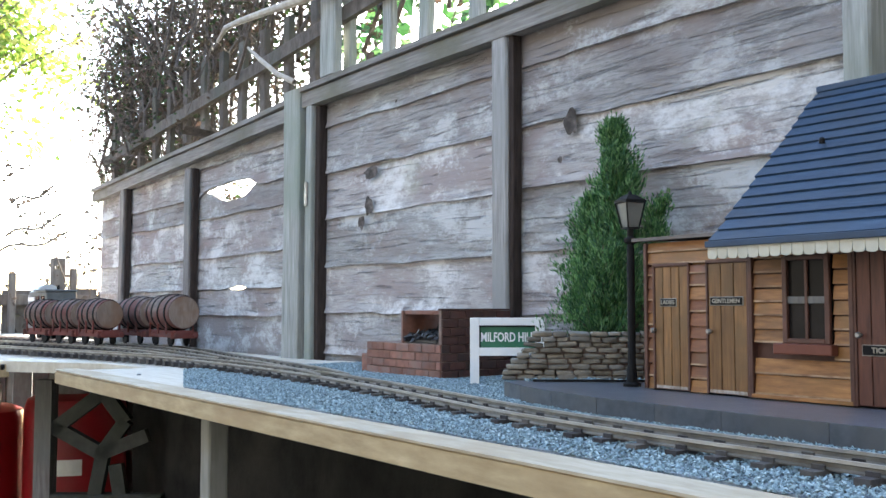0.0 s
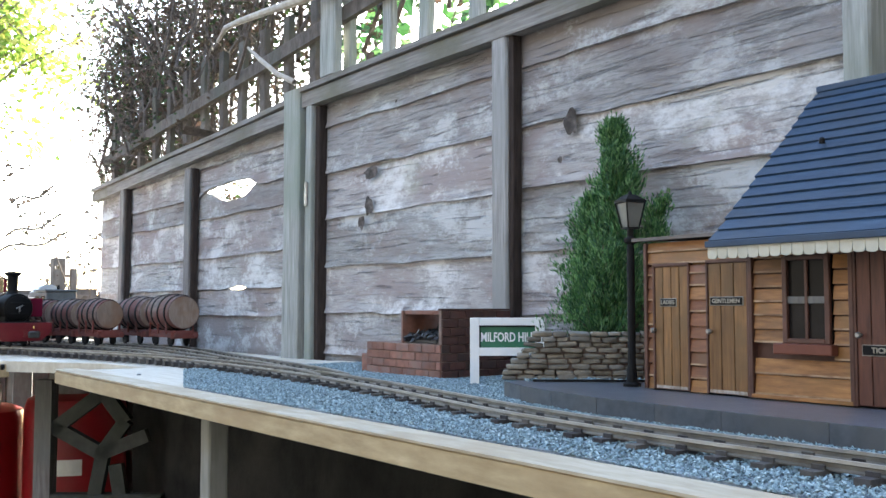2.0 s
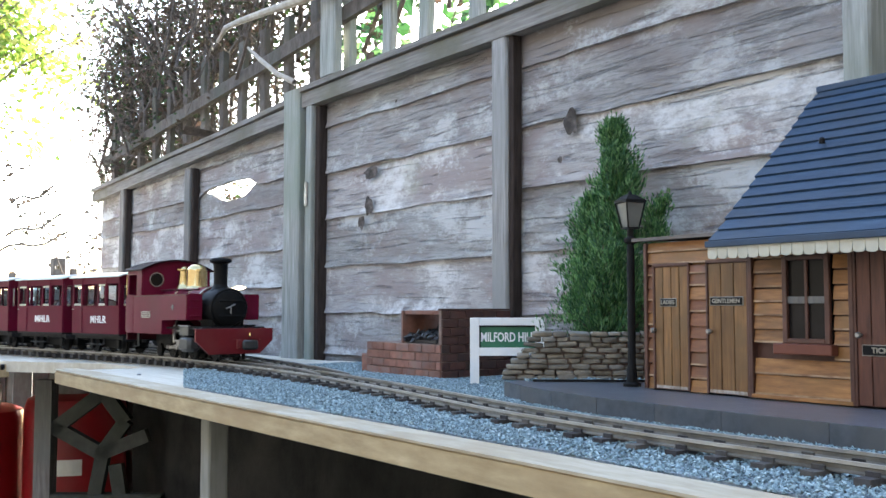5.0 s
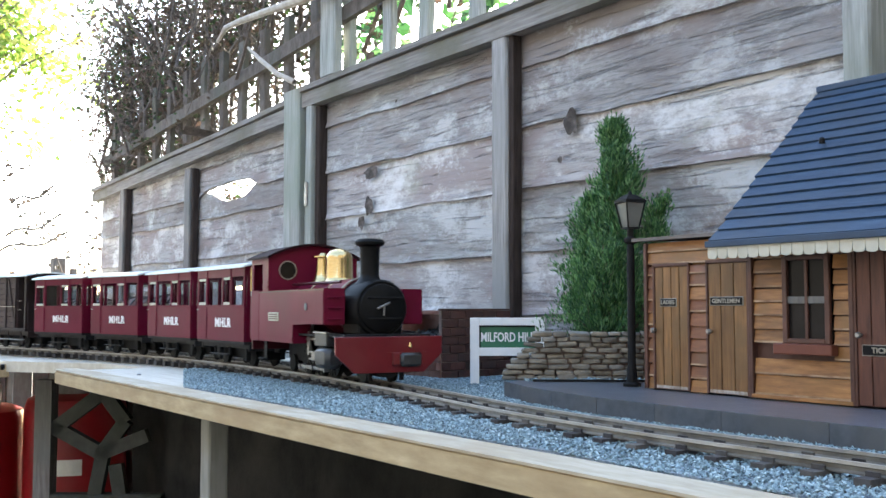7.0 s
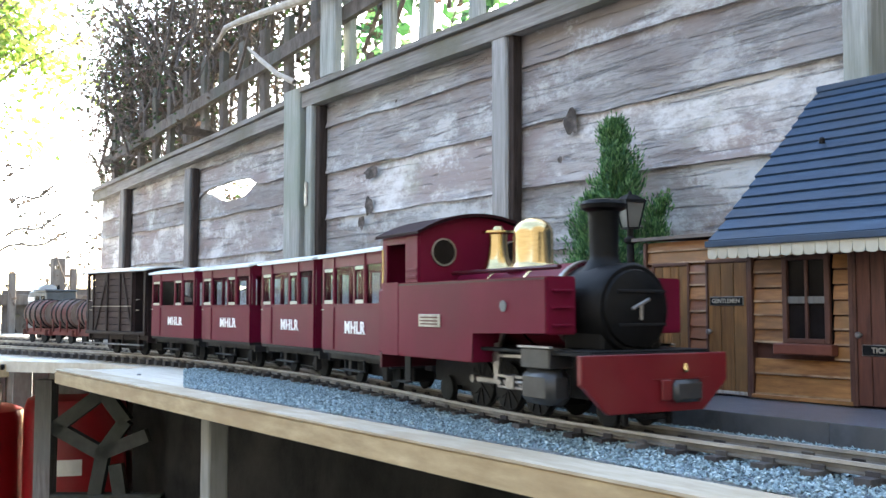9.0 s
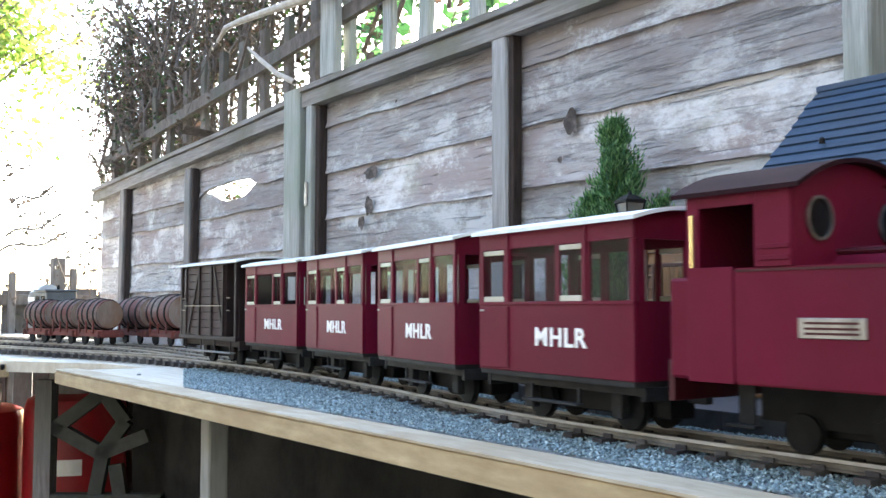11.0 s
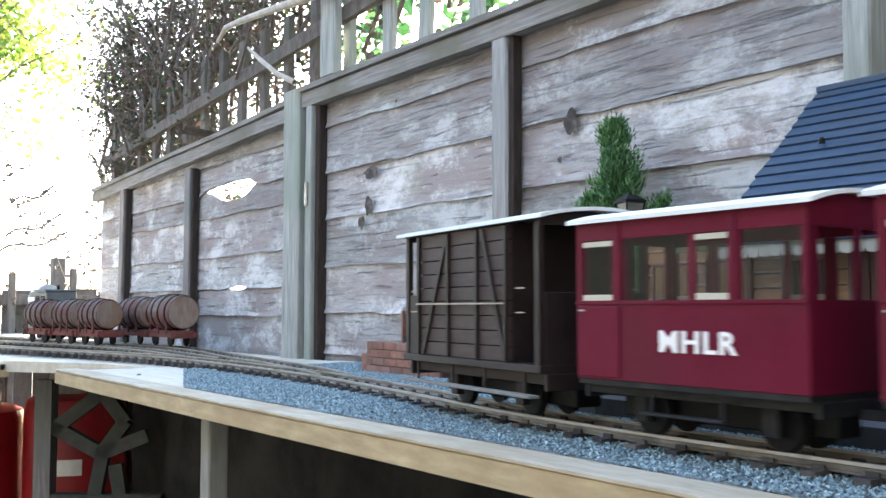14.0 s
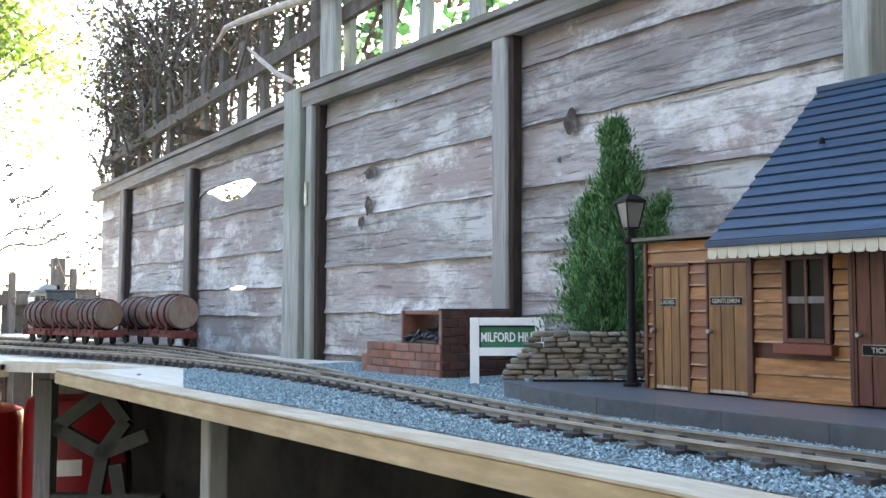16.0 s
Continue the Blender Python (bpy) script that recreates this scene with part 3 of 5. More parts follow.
raw("crown", *leaf_quads(pts, .075), SUN_LEAF, sunny)

spray = thing("wispy_shrub", "thin arching stems with a few dry leaves", "shrub")
paths, pts = [], []
for k in range(26):
    p = twig(Vector((rng.uniform(-3.5, -2.35), rng.uniform(.25, .8), .6)), Vector((rng.gauss(-.1, .3), rng.gauss(0, .2), 1)).normalized(), rng.uniform(.7, 1.35), .006, 9, .2, .06)
    paths.append(p)
    for q, _ in p[4:]:
        for _ in range(6):
            pts.append((q + Vector((rng.gauss(0, .03), rng.gauss(0, .03), rng.gauss(0, .03))), Vector((rng.gauss(0, 1), rng.gauss(0, 1), -.4)).normalized()))
for a, b in (((-3.77, .23, 1.479), (-3.597, .468, 1.582)), ((-3.752, .254, 1.656), (-3.62, .432, 1.729)), ((-3.80, .2, 1.40), (-3.55, .5, 1.49))):
    a, b = Vector(a), Vector(b)
    paths.append([(a.lerp(b, k / 6) + Vector((0, 0, .02 * math.sin(k * 1.3))), .006) for k in range(7)])
    for _ in range(26):
        pts.append((a.lerp(b, rng.random()) + Vector((rng.gauss(0, .012), rng.gauss(0, .012), rng.gauss(0, .012))), Vector((rng.gauss(0, 1), rng.gauss(0, 1), -.4)).normalized()))
raw("stem_mass", *tubes(paths, 4), BARK, spray)
raw("leaves", *leaf_quads(pts, .034), islands("dry_leaves", [(.075, .06, .05), (.11, .085, .07), (.07, .062, .045)], .8, .12), spray)

back_fence = thing("back_fence", "low pale weathered fence across the garden end", "fence", kind="structure")
for k in range(17):
    y = -1.75 + k * .14
    part("back_board", bbox(-3.02, -3.0, y + .003, y + .137, 0, 1.19 + .03 * noise.noise(Vector((k * .7, 1, 1))), .003), FAR_WOOD, back_fence)
part("back_rail", bbox(-3.0, -2.97, -1.8, .62, 1.12, 1.17, .003), FAR_WOOD, back_fence)
for y, z, w in ((.10, 1.265, .03), (.29, 1.335, .055), (.36, 1.29, .03), (-.8, 1.27, .03)):
    part("back_post", bbox(-2.96, -2.96 + w, y - w / 2, y + w / 2, 0, z, .004), FAR_WOOD, back_fence)

# ---- the raised railway deck ----
deck = thing("railway_deck", "raised pale plywood railway deck on timber legs", "deck", kind="structure")
part("deck_board", prism([(-.139, -.372), (3.2, -.366), (3.2, .16), (-.139, .16)], .976, .998), PLY, deck)
part("deck_board", prism([(-.142, -.235), (-.36, -.27), (-.575, -.416), (-1.3, -.94), (-4.4, -2.75), (-4.4, .15), (-.142, .15)], .974, .996), PLY, deck)
part("edge_plank", stick(-.139, 3.2, -.414, -.374, .977, .9985, .0015, 30, 2), PINE, deck, "fresh pine edge plank")
# Thin pale strip imitates sky light on the plank's upper face.
part("plank_top", stick(-.139, 3.2, -.4145, -.374, .9987, 1.001, .0012, 60, 4), SKYLIT_PINE, deck, "upper face of the edge plank, made paler for sky light")
part("fascia", bbox(-.60, -.56, -.44, -.40, .962, .990, .002, None), PINE, deck)
for x in (.41, 2.0):
    part("leg", bbox(x - .015, x + .015, -.362, -.335, 0, .976, .002), LEG, deck)
for x, y in ((-.9, -.5), (-2.2, -1.2), (.45, .1), (-.9, .1)):
    part("leg", bbox(x - .035, x + .035, y - .035, y + .035, 0, .975, .004), BATTEN, deck)
part("bolt", lathe([(.004, .996), (.004, .999), (.002, 1.0005)], 8, at=(.05, -.33, 0)), STEEL, deck)
part("bolt", lathe([(.006, 0), (.006, .006), (.003, .008)], 8, "Y", at=(-.545, -.42, .985)), BLACK, deck)

# gravel bed and its loose chippings
bed = [(.12, -.281), (.357, -.371), (3.2, -.366), (3.2, .16), (.0, .16), (.05, -.02), (.10, -.2)]
part("gravel_bed", prism(bed, .9985, 1.0015), GRIT, label="blue-grey slate grit bed")
gravel_bed = bpy.data.objects["gravel_bed"]
tagged(gravel_bed, category="gravel", kind="structure")


def chippings(n, x0, x1, y0, y1, size, zoff=1.0012, keep=None):
    r = np.random.RandomState(7)
    c = np.column_stack([r.uniform(x0, x1, n), r.uniform(y0, y1, n)])
    if keep is not None:
        c = c[[keep(x, y) for x, y in c]]
    base = np.array([(1, 0, 0), (0, 1, 0), (-1, 0, 0), (0, -1, 0), (0, 0, 1), (0, 0, -1)], float)
    tri = np.array([(0, 1, 4), (1, 2, 4), (2, 3, 4), (3, 0, 4), (1, 0, 5), (2, 1, 5), (3, 2, 5), (0, 3, 5)])
    m = len(c)
    s = size * r.uniform(.55, 1.5, m)
    p = base[None] * np.stack([s * r.uniform(.6, 1.3, m), s * r.uniform(.6, 1.3, m), s * r.uniform(.35, .8, m)], 1)[:, None]
    p = p + r.normal(0, .18, p.shape) * s[:, None, None]
    a, tl = r.uniform(0, 6.28, m), r.normal(0, .5, m)
    ca, sa = np.cos(a)[:, None], np.sin(a)[:, None]
    q = np.stack([p[..., 0] * ca - p[..., 1] * sa + c[:, :1], p[..., 0] * sa + p[..., 1] * ca + c[:, 1:], p[..., 2] + p[..., 0] * tl[:, None] + zoff + (s * r.uniform(.1, .7, m))[:, None]], 2)
    V = [tuple(v) for v in q.reshape(-1, 3).tolist()]
    F = [tuple(v) for v in (tri[None] + 6 * np.arange(m)[:, None, None]).reshape(-1, 3).tolist()]
    return V, F


def near_bed(x, y):
    front = -.371 + .005 * noise.noise(Vector((x * 20, 0, 0)))
    left = .12 - (y + .281) * 2.62 if y < -.2 else -.09 + .04 * noise.noise(Vector((y * 9, 2, 0)))
    return y > front and x > left


V, F = chippings(190000, .0, 1.42, -.374, .15, .00118, keep=near_bed)
V = [(x, y, z + (.0022 * min(1, max(0, (y + .371) / .04)) * min(1, max(0, (x - .3) / .4)) * (1 if y < -.17 else max(0, 1 - (y + .17) / .06)) + .0012 * noise.noise(Vector((x * 22, y * 22, 0))))) for x, y, z in V]
tagged(raw("slate_chippings", V, F, STONES), "loose blue-grey slate chippings round the track", "gravel")

# ---- track ----
TRACK = [(-4, -1.1), (-3, -.80), (-2, -.54), (-1.5, -.435), (-1.0, -.348), (-.7, -.285), (-.45, -.222), (-.15, -.177), (.1, -.174), (.4, -.186), (.7, -.229), (.95, -.274), (1.1, -.288), (1.3, -.289), (1.6, -.289), (2.6, -.289), (5.6, -.289)]
SIDING_A = [(-4, -.9), (-2.2, -.42), (-1.6, -.30), (-1.25, -.215), (-.95, -.15), (-.7, -.115), (-.45, -.115), (-.2, -.135), (.1, -.17)]
SIDING_B = [(-4, -.75), (-2.2, -.22), (-1.6, -.10), (-1.1, -.045), (-.8, -.012), (-.6, -.005), (-.4, -.028), (-.15, -.072), (.1, -.105), (.3, -.142), (.5, -.195)]


class Line:
    """A smooth line in plan, by its length from x = 0."""

    def __init__(self, pts):
        x, y = [np.array([p[k] for p in pts], float) for k in (0, 1)]
        m = np.gradient(y, x)
        self.x = np.linspace(x[0], x[-1], 2400)
        i = np.clip(np.searchsorted(x, self.x) - 1, 0, len(x) - 2)
        h = x[i + 1] - x[i]
        t = (self.x - x[i]) / h
        self.y = (2*t**3 - 3*t**2 + 1)*y[i] + (t**3 - 2*t**2 + t)*h*m[i] + (-2*t**3 + 3*t**2)*y[i+1] + (t**3 - t**2)*h*m[i+1]
        self.s = np.concatenate([[0], np.cumsum(np.hypot(np.diff(self.x), np.diff(self.y)))])
        self.s -= np.interp(0, self.x, self.s)

    def at(self, s, z=1.015):
        return Vector((np.interp(s, self.s, self.x), np.interp(s, self.s, self.y), z))

    def stand(self, s, base=.1):
        a, b = self.at(s - base / 2), self.at(s + base / 2)
        c, d = (a + b) / 2, b - a
        return pose(c.x, c.y, c.z, 0, 0, math.degrees(math.atan2(d.y, d.x)))


MAIN, LOOP, YARD = Line(TRACK), Line(SIDING_A), Line(SIDING_B)
GAUGE = .021


def sleeper_mesh():
    bm = bmesh.new()
    box(bm, -.0055, .0055, -.0365, .0365, .9985, 1.0075)
    for y in (-GAUGE - .0055, -GAUGE + .0035, GAUGE - .0055, GAUGE + .0035):
        box(bm, -.0045, .0045, y, y + .002, 1.0075, 1.0105)
    me = bpy.data.meshes.new("sleeper")
    bmesh.ops.recalc_face_normals(bm, faces=bm.faces[:])
    bm.to_mesh(me)
    bm.free()
    me.materials.append(SLEEPER)
    return me


SLEEPER_MESH = sleeper_mesh()


def lay(name, label, line, s0, s1, step=.036):
    t = thing(name, label, "railway track", "model railway lines")
    for side in (-1, 1):
        bm = bmesh.new()
        prev = None
        for k in range(int((s1 - s0) / .02) + 1):
            s = s0 + k * .02
            a, b = line.at(s), line.at(s + .01)
            n = Vector((-(b - a).y, (b - a).x, 0)).normalized()
            c = a + n * side * GAUGE
            prof = ((-.0026, 1.0072), (-.0026, 1.0082), (-.0006, 1.0092), (-.0006, 1.0118), (-.0016, 1.0124), (-.0016, 1.0146), (.0016, 1.0146), (.0016, 1.0124), (.0006, 1.0118), (.0006, 1.0092), (.0026, 1.0082), (.0026, 1.0072))
            row = [bm.verts.new((c.x + n.x * o, c.y + n.y * o, z)) for o, z in prof]
            if prev:
                for j in range(12):
                    bm.faces.new((prev[j], row[j], row[(j + 1) % 12], prev[(j + 1) % 12])).material_index = 1 if 4 <= j <= 6 else 0
            prev = row
        part("rail", bm, RAIL, t, "tarnished nickel rail").data.materials.append(RAILHEAD)
    k = 0
    while s0 + k * step < s1:
        m = line.stand(s0 + k * step, .02)
        m.translation.z = rng.uniform(-.0006, .0004)
        shared("sleeper", SLEEPER_MESH, t, m @ pose(0, 0, 0, 0, 0, rng.gauss(0, 2.2)))
        k += 1
    return t


lay("main_line", "dark sleepered model railway main line on the deck", MAIN, -3.4, 3.1)
lay("passing_loop", "dark sleepered passing loop beside the main line", LOOP, -2.2, -.12)
lay("yard_siding", "dark sleepered siding along the fence", YARD, -2.2, .42)
for x, y, rz in ((1.247, -.352, 12), (1.292, -.353, 8)):
    shared("spare_sleeper", SLEEPER_MESH, None, pose(x, y, .002, 0, 0, rz) @ Matrix.Diagonal((1.3, .3, .7, 1)))["label"] = "loose dark sleeper stub in the gravel"

# ---- platform and station ----
plat = thing("platform", "low dark slate-grey station platform", "platform", kind="structure")
edge = [(.737, -.121), (.80, -.150), (.87, -.168), (.95, -.182), (1.1, -.186), (1.3, -.188), (2.2, -.188)]
part("platform_top", prism(edge + [(2.2, .158), (.66, .158), (.69, -.02)], 1.0015, 1.0195), SLATE, plat)
for (ax, ay), (bx, by) in zip(edge, edge[1:]):
    d = Vector((bx - ax, by - ay, 0))
    n = Vector((d.y, -d.x, 0)).normalized() * .003
    m = int(d.length / .12) + 1
    for k in range(m):
        p, q = Vector((ax, ay, 0)) + d * k / m, Vector((ax, ay, 0)) + d * (k + 1) / m - d.normalized() * .0006
        part("edge_block", prism([(p.x, p.y), (q.x, q.y), (q.x + n.x, q.y + n.y), (p.x + n.x, p.y + n.y)], 1.0015, 1.0205), KERB, plat)

WY = -.055
FL = 1.0205
station = thing("station_building", "golden clapboard model station with blue roof", "station building")
part("shell", bbox(1.036, 1.60, WY + .003, .150, FL, 1.168, 0), TRIM, station)
part("shell", bbox(.899, 1.0355, WY + .003, .11, FL, 1.178, 0), CLAP, station)
part("gable", slab_x([(WY + .004, 1.1685), (.154, 1.1685), (.154, 1.29), (.098, 1.330)], 1.037, 1.045), CLAP, station)


def clap(x0, x1, z0, z1, step=.0136, red=False):
    """Lapped boards, their lower lips rubbed pale."""
    z = z0
    while z < z1 - .004:
        t = min(step, z1 - z) - .0012
        lip = WY - .0034 + .0022 * .0018 / t
        bm = slab_x([(WY - .0034, z), (lip, z + .0018), (WY - .0012, z + t), (WY + .004, z + t), (WY + .004, z)], x0, x1)
        bm.faces.ensure_lookup_table()
        if rng.random() < .7:
            bm.faces[2].material_index = 1
        part("clapboard", bm, CLAP_RED if red and rng.random() < .8 else CLAP, station).data.materials.append(WORN_EDGE)
        z += step * rng.uniform(.94, 1.06)


clap(.899, .9105, FL, 1.153, red=True)
clap(.9595, .9815, FL, 1.153, red=True)
clap(.899, 1.0335, 1.1545, 1.179)
clap(1.0385, 1.0705, 1.074, 1.160)
clap(1.1235, 1.1395, 1.060, 1.160)
clap(1.0385, 1.1395, FL + .004, 1.060, .0200)
clap(1.205, 1.5, FL, 1.160)
part("sill_board", bbox(1.036, 1.142, WY - .006, WY + .002, FL, FL + .004, .0005), CLAP, station, "pale weathered base strip")
for x in (.8985, 1.0335, 1.1395, 1.2025):
    part("corner_post", bbox(x, x + .0045, WY - .0055, WY + .003, FL, 1.165 if x > 1 else 1.178, .0006), TRIM, station)


def door(x0, x1, z1, material, boards, label):
    d = part("door_frame", bbox(x0 - .0025, x1 + .0025, WY - .0045, WY + .002, z1, z1 + .0035, .0005), TRIM, station)
    for x in (x0 - .0025, x1):
        part("jamb", bbox(x, x + .0025, WY - .0045, WY + .002, FL, z1, .0004), TRIM, station)
    w = (x1 - x0) / boards
    leaf = part("door", bbox(x0, x1, WY - .001, WY + .002, FL + .001, z1, 0), TRIM, station, label)
    for k in range(boards):
        part("door_board", bbox(x0 + k * w + .0003, x0 + (k + 1) * w - .0005, WY - .0032, WY - .0005, FL + .0012, z1 - .0004, .0004), material, leaf)
    part("door_knob", lathe([(.0012, 0), (.0012, -.003), (.0026, -.004), (.0030, -.006), (.0018, -.008)], 10, "Y", at=(x0 + .004 if x0 > .95 else x0 + .0005, WY - .003, 1.0835)), STEEL, leaf, "round steel knob", True)
    if x1 < 1.1:
        part("scuffed_foot", bbox(x0 + .001, x1 - .001, WY - .0040, WY - .0034, FL + .0012, FL + .0046, .0003), SCUFF, leaf, "pale scuffed foot of the door")
    return leaf


def plate(parent, text, x0, x1, z0, z1, y=WY - .0034):
    pl = part("name_plate", bbox(x0, x1, y - .0016, y, z0, z1, .0005), BLACK, parent, "black plate with pale lettering")
    part("plate_rim", bbox(x0 - .0008, x1 + .0008, y - .0009, y + .0001, z0 - .0008, z1 + .0008, .0003), STEEL, pl)
    lettering("letters", text, (z1 - z0) * .8, DULL, pl, pose((x0 + x1) / 2, y - .0017, (z0 + z1) / 2, 90), .0002, 1.0)


d1 = door(.913, .9575, 1.1515, DOORWOOD, 4, "closed oak-coloured plank door")
plate(d1, "LADIES", .9215, .9425, 1.1095, 1.1170)
d2 = door(.984, 1.031, 1.1530, DOORWOOD, 3, "closed oak-coloured plank door")
plate(d2, "GENTLEMEN", .9875, 1.0265, 1.1105, 1.1180)
d3 = door(1.146, 1.200, 1.158, DARKDOOR, 4, "closed dark brown plank door")
plate(d3, "TICKETS", 1.1515, 1.1945, 1.0660, 1.0745)

win = part("window", bbox(1.0725, 1.1215, WY - .002, WY + .003, 1.0745, 1.156, 0), DARKGLASS, station, "dark four-pane window")
for a in ((1.0725, 1.0775, 1.0745, 1.156), (1.1165, 1.1215, 1.0745, 1.156), (1.0775, 1.1165, 1.0745, 1.079), (1.0775, 1.1165, 1.152, 1.156)):
    part("window_frame", bbox(a[0], a[1], WY - .0065, WY - .0021, a[2], a[3], .0005), TRIM, win)
part("mullion", bbox(1.0955, 1.0985, WY - .005, WY - .0022, 1.079, 1.152, .0004), TRIM, win)
part("mullion", bbox(1.0775, 1.0954, WY - .005, WY - .0022, 1.1115, 1.1180, .0004), BATTEN, win)
part("mullion", bbox(1.0986, 1.1165, WY - .005, WY - .0022, 1.1115, 1.1180, .0004), BATTEN, win)
part("window_sill", bbox(1.0665, 1.1275, WY - .014, WY - .0022, 1.0640, 1.0742, .001), SILL, station, "rust-red painted sill")

felt = slab_x([(WY - .012, 1.180), (WY - .012, 1.1835), (.125, 1.1935), (.125, 1.190)], .888, 1.034)
part("flat_roof", felt, FELT, station, "grey felt lean-to roof")
EAVE, RIDGE = Vector((0, -.090, 1.1705)), Vector((0, .101, 1.345))
slope = (RIDGE - EAVE).normalized()
norm = Vector((0, -slope.z, slope.y))
N = 15
step = (RIDGE - EAVE).length / N
for k in range(N):
    bm = bmesh.new()
    n = 40
    rows = []
    for j in range(n + 1):
        x = 1.0135 + .6 * j / n + (0 if j else rng.uniform(-.0015, .0015))
        sag = .0012 * noise.noise(Vector((x * 9, k * .9, 0)))
        lo = EAVE + slope * (k * step + sag) + norm * .0042
        hi = EAVE + slope * ((k + 1) * step + .006) + norm * .0012
        rows.append([bm.verts.new((x, q.y, q.z)) for q in (lo, lo - norm * .004, hi - norm * .003, hi)])
    for a, b in zip(rows, rows[1:]):
        for j in range(4):
            bm.faces.new((a[j], b[j], b[(j + 1) % 4], a[(j + 1) % 4]))
    bm.faces.new(rows[0])
    bm.faces.new(rows[-1])
    part("roof_board", bm, ROOF, station)
part("rear_slope", slab_x([(.101, 1.346), (.101, 1.340), (.158, 1.285), (.158, 1.291)], 1.0135, 1.6135), ROOF, station)
part("ridge_strip", bbox(1.0125, 1.6145, .096, .106, 1.345, 1.352, .001), ROOF, station)
part("roof_stud", lathe([(.003, 0), (.003, .004), (.002, .006)], 10, at=(1.072, .012, 1.272)), BLACK, station)
part("valance_rail", bbox(1.0135, 1.6135, -.0925, -.0895, 1.1660, 1.1715, .0004), CREAM, station)
part("eave_board", bbox(1.0125, 1.6145, -.0985, -.0958, 1.1662, 1.1722, .0005), ROOF, station, "dark blue eave board over the valance")
bm = bmesh.new()
w = .0117
pts = [(0, .0155), (0, .004)] + [(w / 2 - .0002 - math.cos(k * math.pi / 6) * (w / 2 - .0002), .004 - math.sin(k * math.pi / 6) ** .55 * .004) for k in range(7)] + [(w - .0004, .004), (w - .0004, .0155)]
vb = slab_y(pts, 0, .002)
VAL = bpy.data.meshes.new("valance_board")
bmesh.ops.recalc_face_normals(vb, faces=vb.faces[:])
vb.to_mesh(VAL)
vb.free()
bm.free()
VAL.materials.append(CREAM)
for k in range(51):
    shared("valance_board", VAL, station, pose(1.0140 + k * w, -.0955, 1.1545 + rng.uniform(-.0004, .0004)))

# ---- lamp, sign, wall, shrub, coal stage ----
lamp = thing("platform_lamp", "black platform lamp post with square lantern", "lamp post", at=pose(.866, -.045, 1.0195, 0, 0, 30) @ Matrix.Diagonal((.84, .84, 1.03, 1)))
part("post", lathe([(.012, 0), (.012, .003), (.008, .005), (.0065, .02), (.0055, .024), (.0052, .15), (.0045, .155), (.0045, .172)], 14), BLACK, lamp, smooth=True)
part("collar", lathe([(.0042, .155), (.009, .158), (.009, .161), (.0042, .164)], 14), BLACK, lamp)
lan = bmesh.new()
for z0, z1, r0, r1 in ((.172, .174, .0105, .0105), (.201, .204, .0185, .0185)):
    ring(lan, (0, 0, z0), (0, 0, z1), r0 * 1.2, r1 * 1.2, 4)
ring(lan, (0, 0, .204), (0, 0, .210), .021, .009, 4)
ring(lan, (0, 0, .210), (0, 0, .214), .004, .0015, 8)
for k in range(4):
    a = k * math.tau / 4
    ring(lan, (math.cos(a) * .0118, math.sin(a) * .0118, .173), (math.cos(a) * .0205, math.sin(a) * .0205, .202), .0011, .0011, 6)
part("lantern_frame", lan, BLACK, lamp)
pane = bmesh.new()
ring(pane, (0, 0, .1745), (0, 0, .2005), .0108, .0188, 4)
part("lantern_glass", pane, LAMPGLASS, lamp, "frosted pale lantern glass")

SGN = Matrix.Translation((.551, -.032, 0)) @ pose(0, 0, 0, 0, 0, 54.02)
sign = thing("station_sign", "white framed station sign with green name board", "sign", at=SGN)
part("sign_post", bbox(.0, .0125, 0, .012, 1.0, 1.094, .0006), WHITE, sign)
part("sign_post", bbox(.0915, .104, 0, .012, 1.0, 1.094, .0006), WHITE, sign)
part("top_bar", bbox(.0126, .0914, .0005, .0115, 1.083, 1.0938, .0006), WHITE, sign)
part("bottom_bar", bbox(.0126, .0914, .0005, .0115, 1.0405, 1.052, .0006), WHITE, sign)
nb = part("name_board", bbox(.0126, .0914, .005, .009, 1.052, 1.083, 0), GREEN, sign, "green board with white lettering")
# Black strips along the top and left edges of the board.
part("inner_rim", bbox(.0126, .0914, .0036, .0049, 1.0808, 1.083, 0), BLACK, nb)
part("inner_rim", bbox(.0126, .0146, .0036, .0049, 1.052, 1.0808, 0), BLACK, nb)
lettering("letters", "MILFORD HILL", .0180, LETTER, nb, pose(.0525, .0046, 1.0660, 90), .0004, .655)

wall = thing("dry_stone_wall", "low dry stone wall of flat buff stones", "stone wall")
A, Bq = Vector((.712, -.098, 0)), Vector((.838, .052, 0))
wd = (Bq - A).normalized()
wn_ = Vector((wd.y, -wd.x, 0))
rot = math.degrees(math.atan2(wd.y, wd.x))
Lw = (Bq - A).length
part("wall_core", prism([tuple((A + wd * .045 - wn_ * .004).xy), tuple((Bq - wn_ * .004).xy), tuple((Bq - wn_ * .016).xy), tuple((A + wd * .045 - wn_ * .016).xy)], 1.0195, 1.072), MORTAR, wall)
for a, top in ((.008, 1.034), (.022, 1.046), (.034, 1.060)):
    part("wall_core", prism([tuple((A + wd * q - wn_ * w).xy) for q, w in ((a, .004), (.0448, .004), (.0448, .016), (a, .016))], 1.0195, top - a * .02), MORTAR, wall)
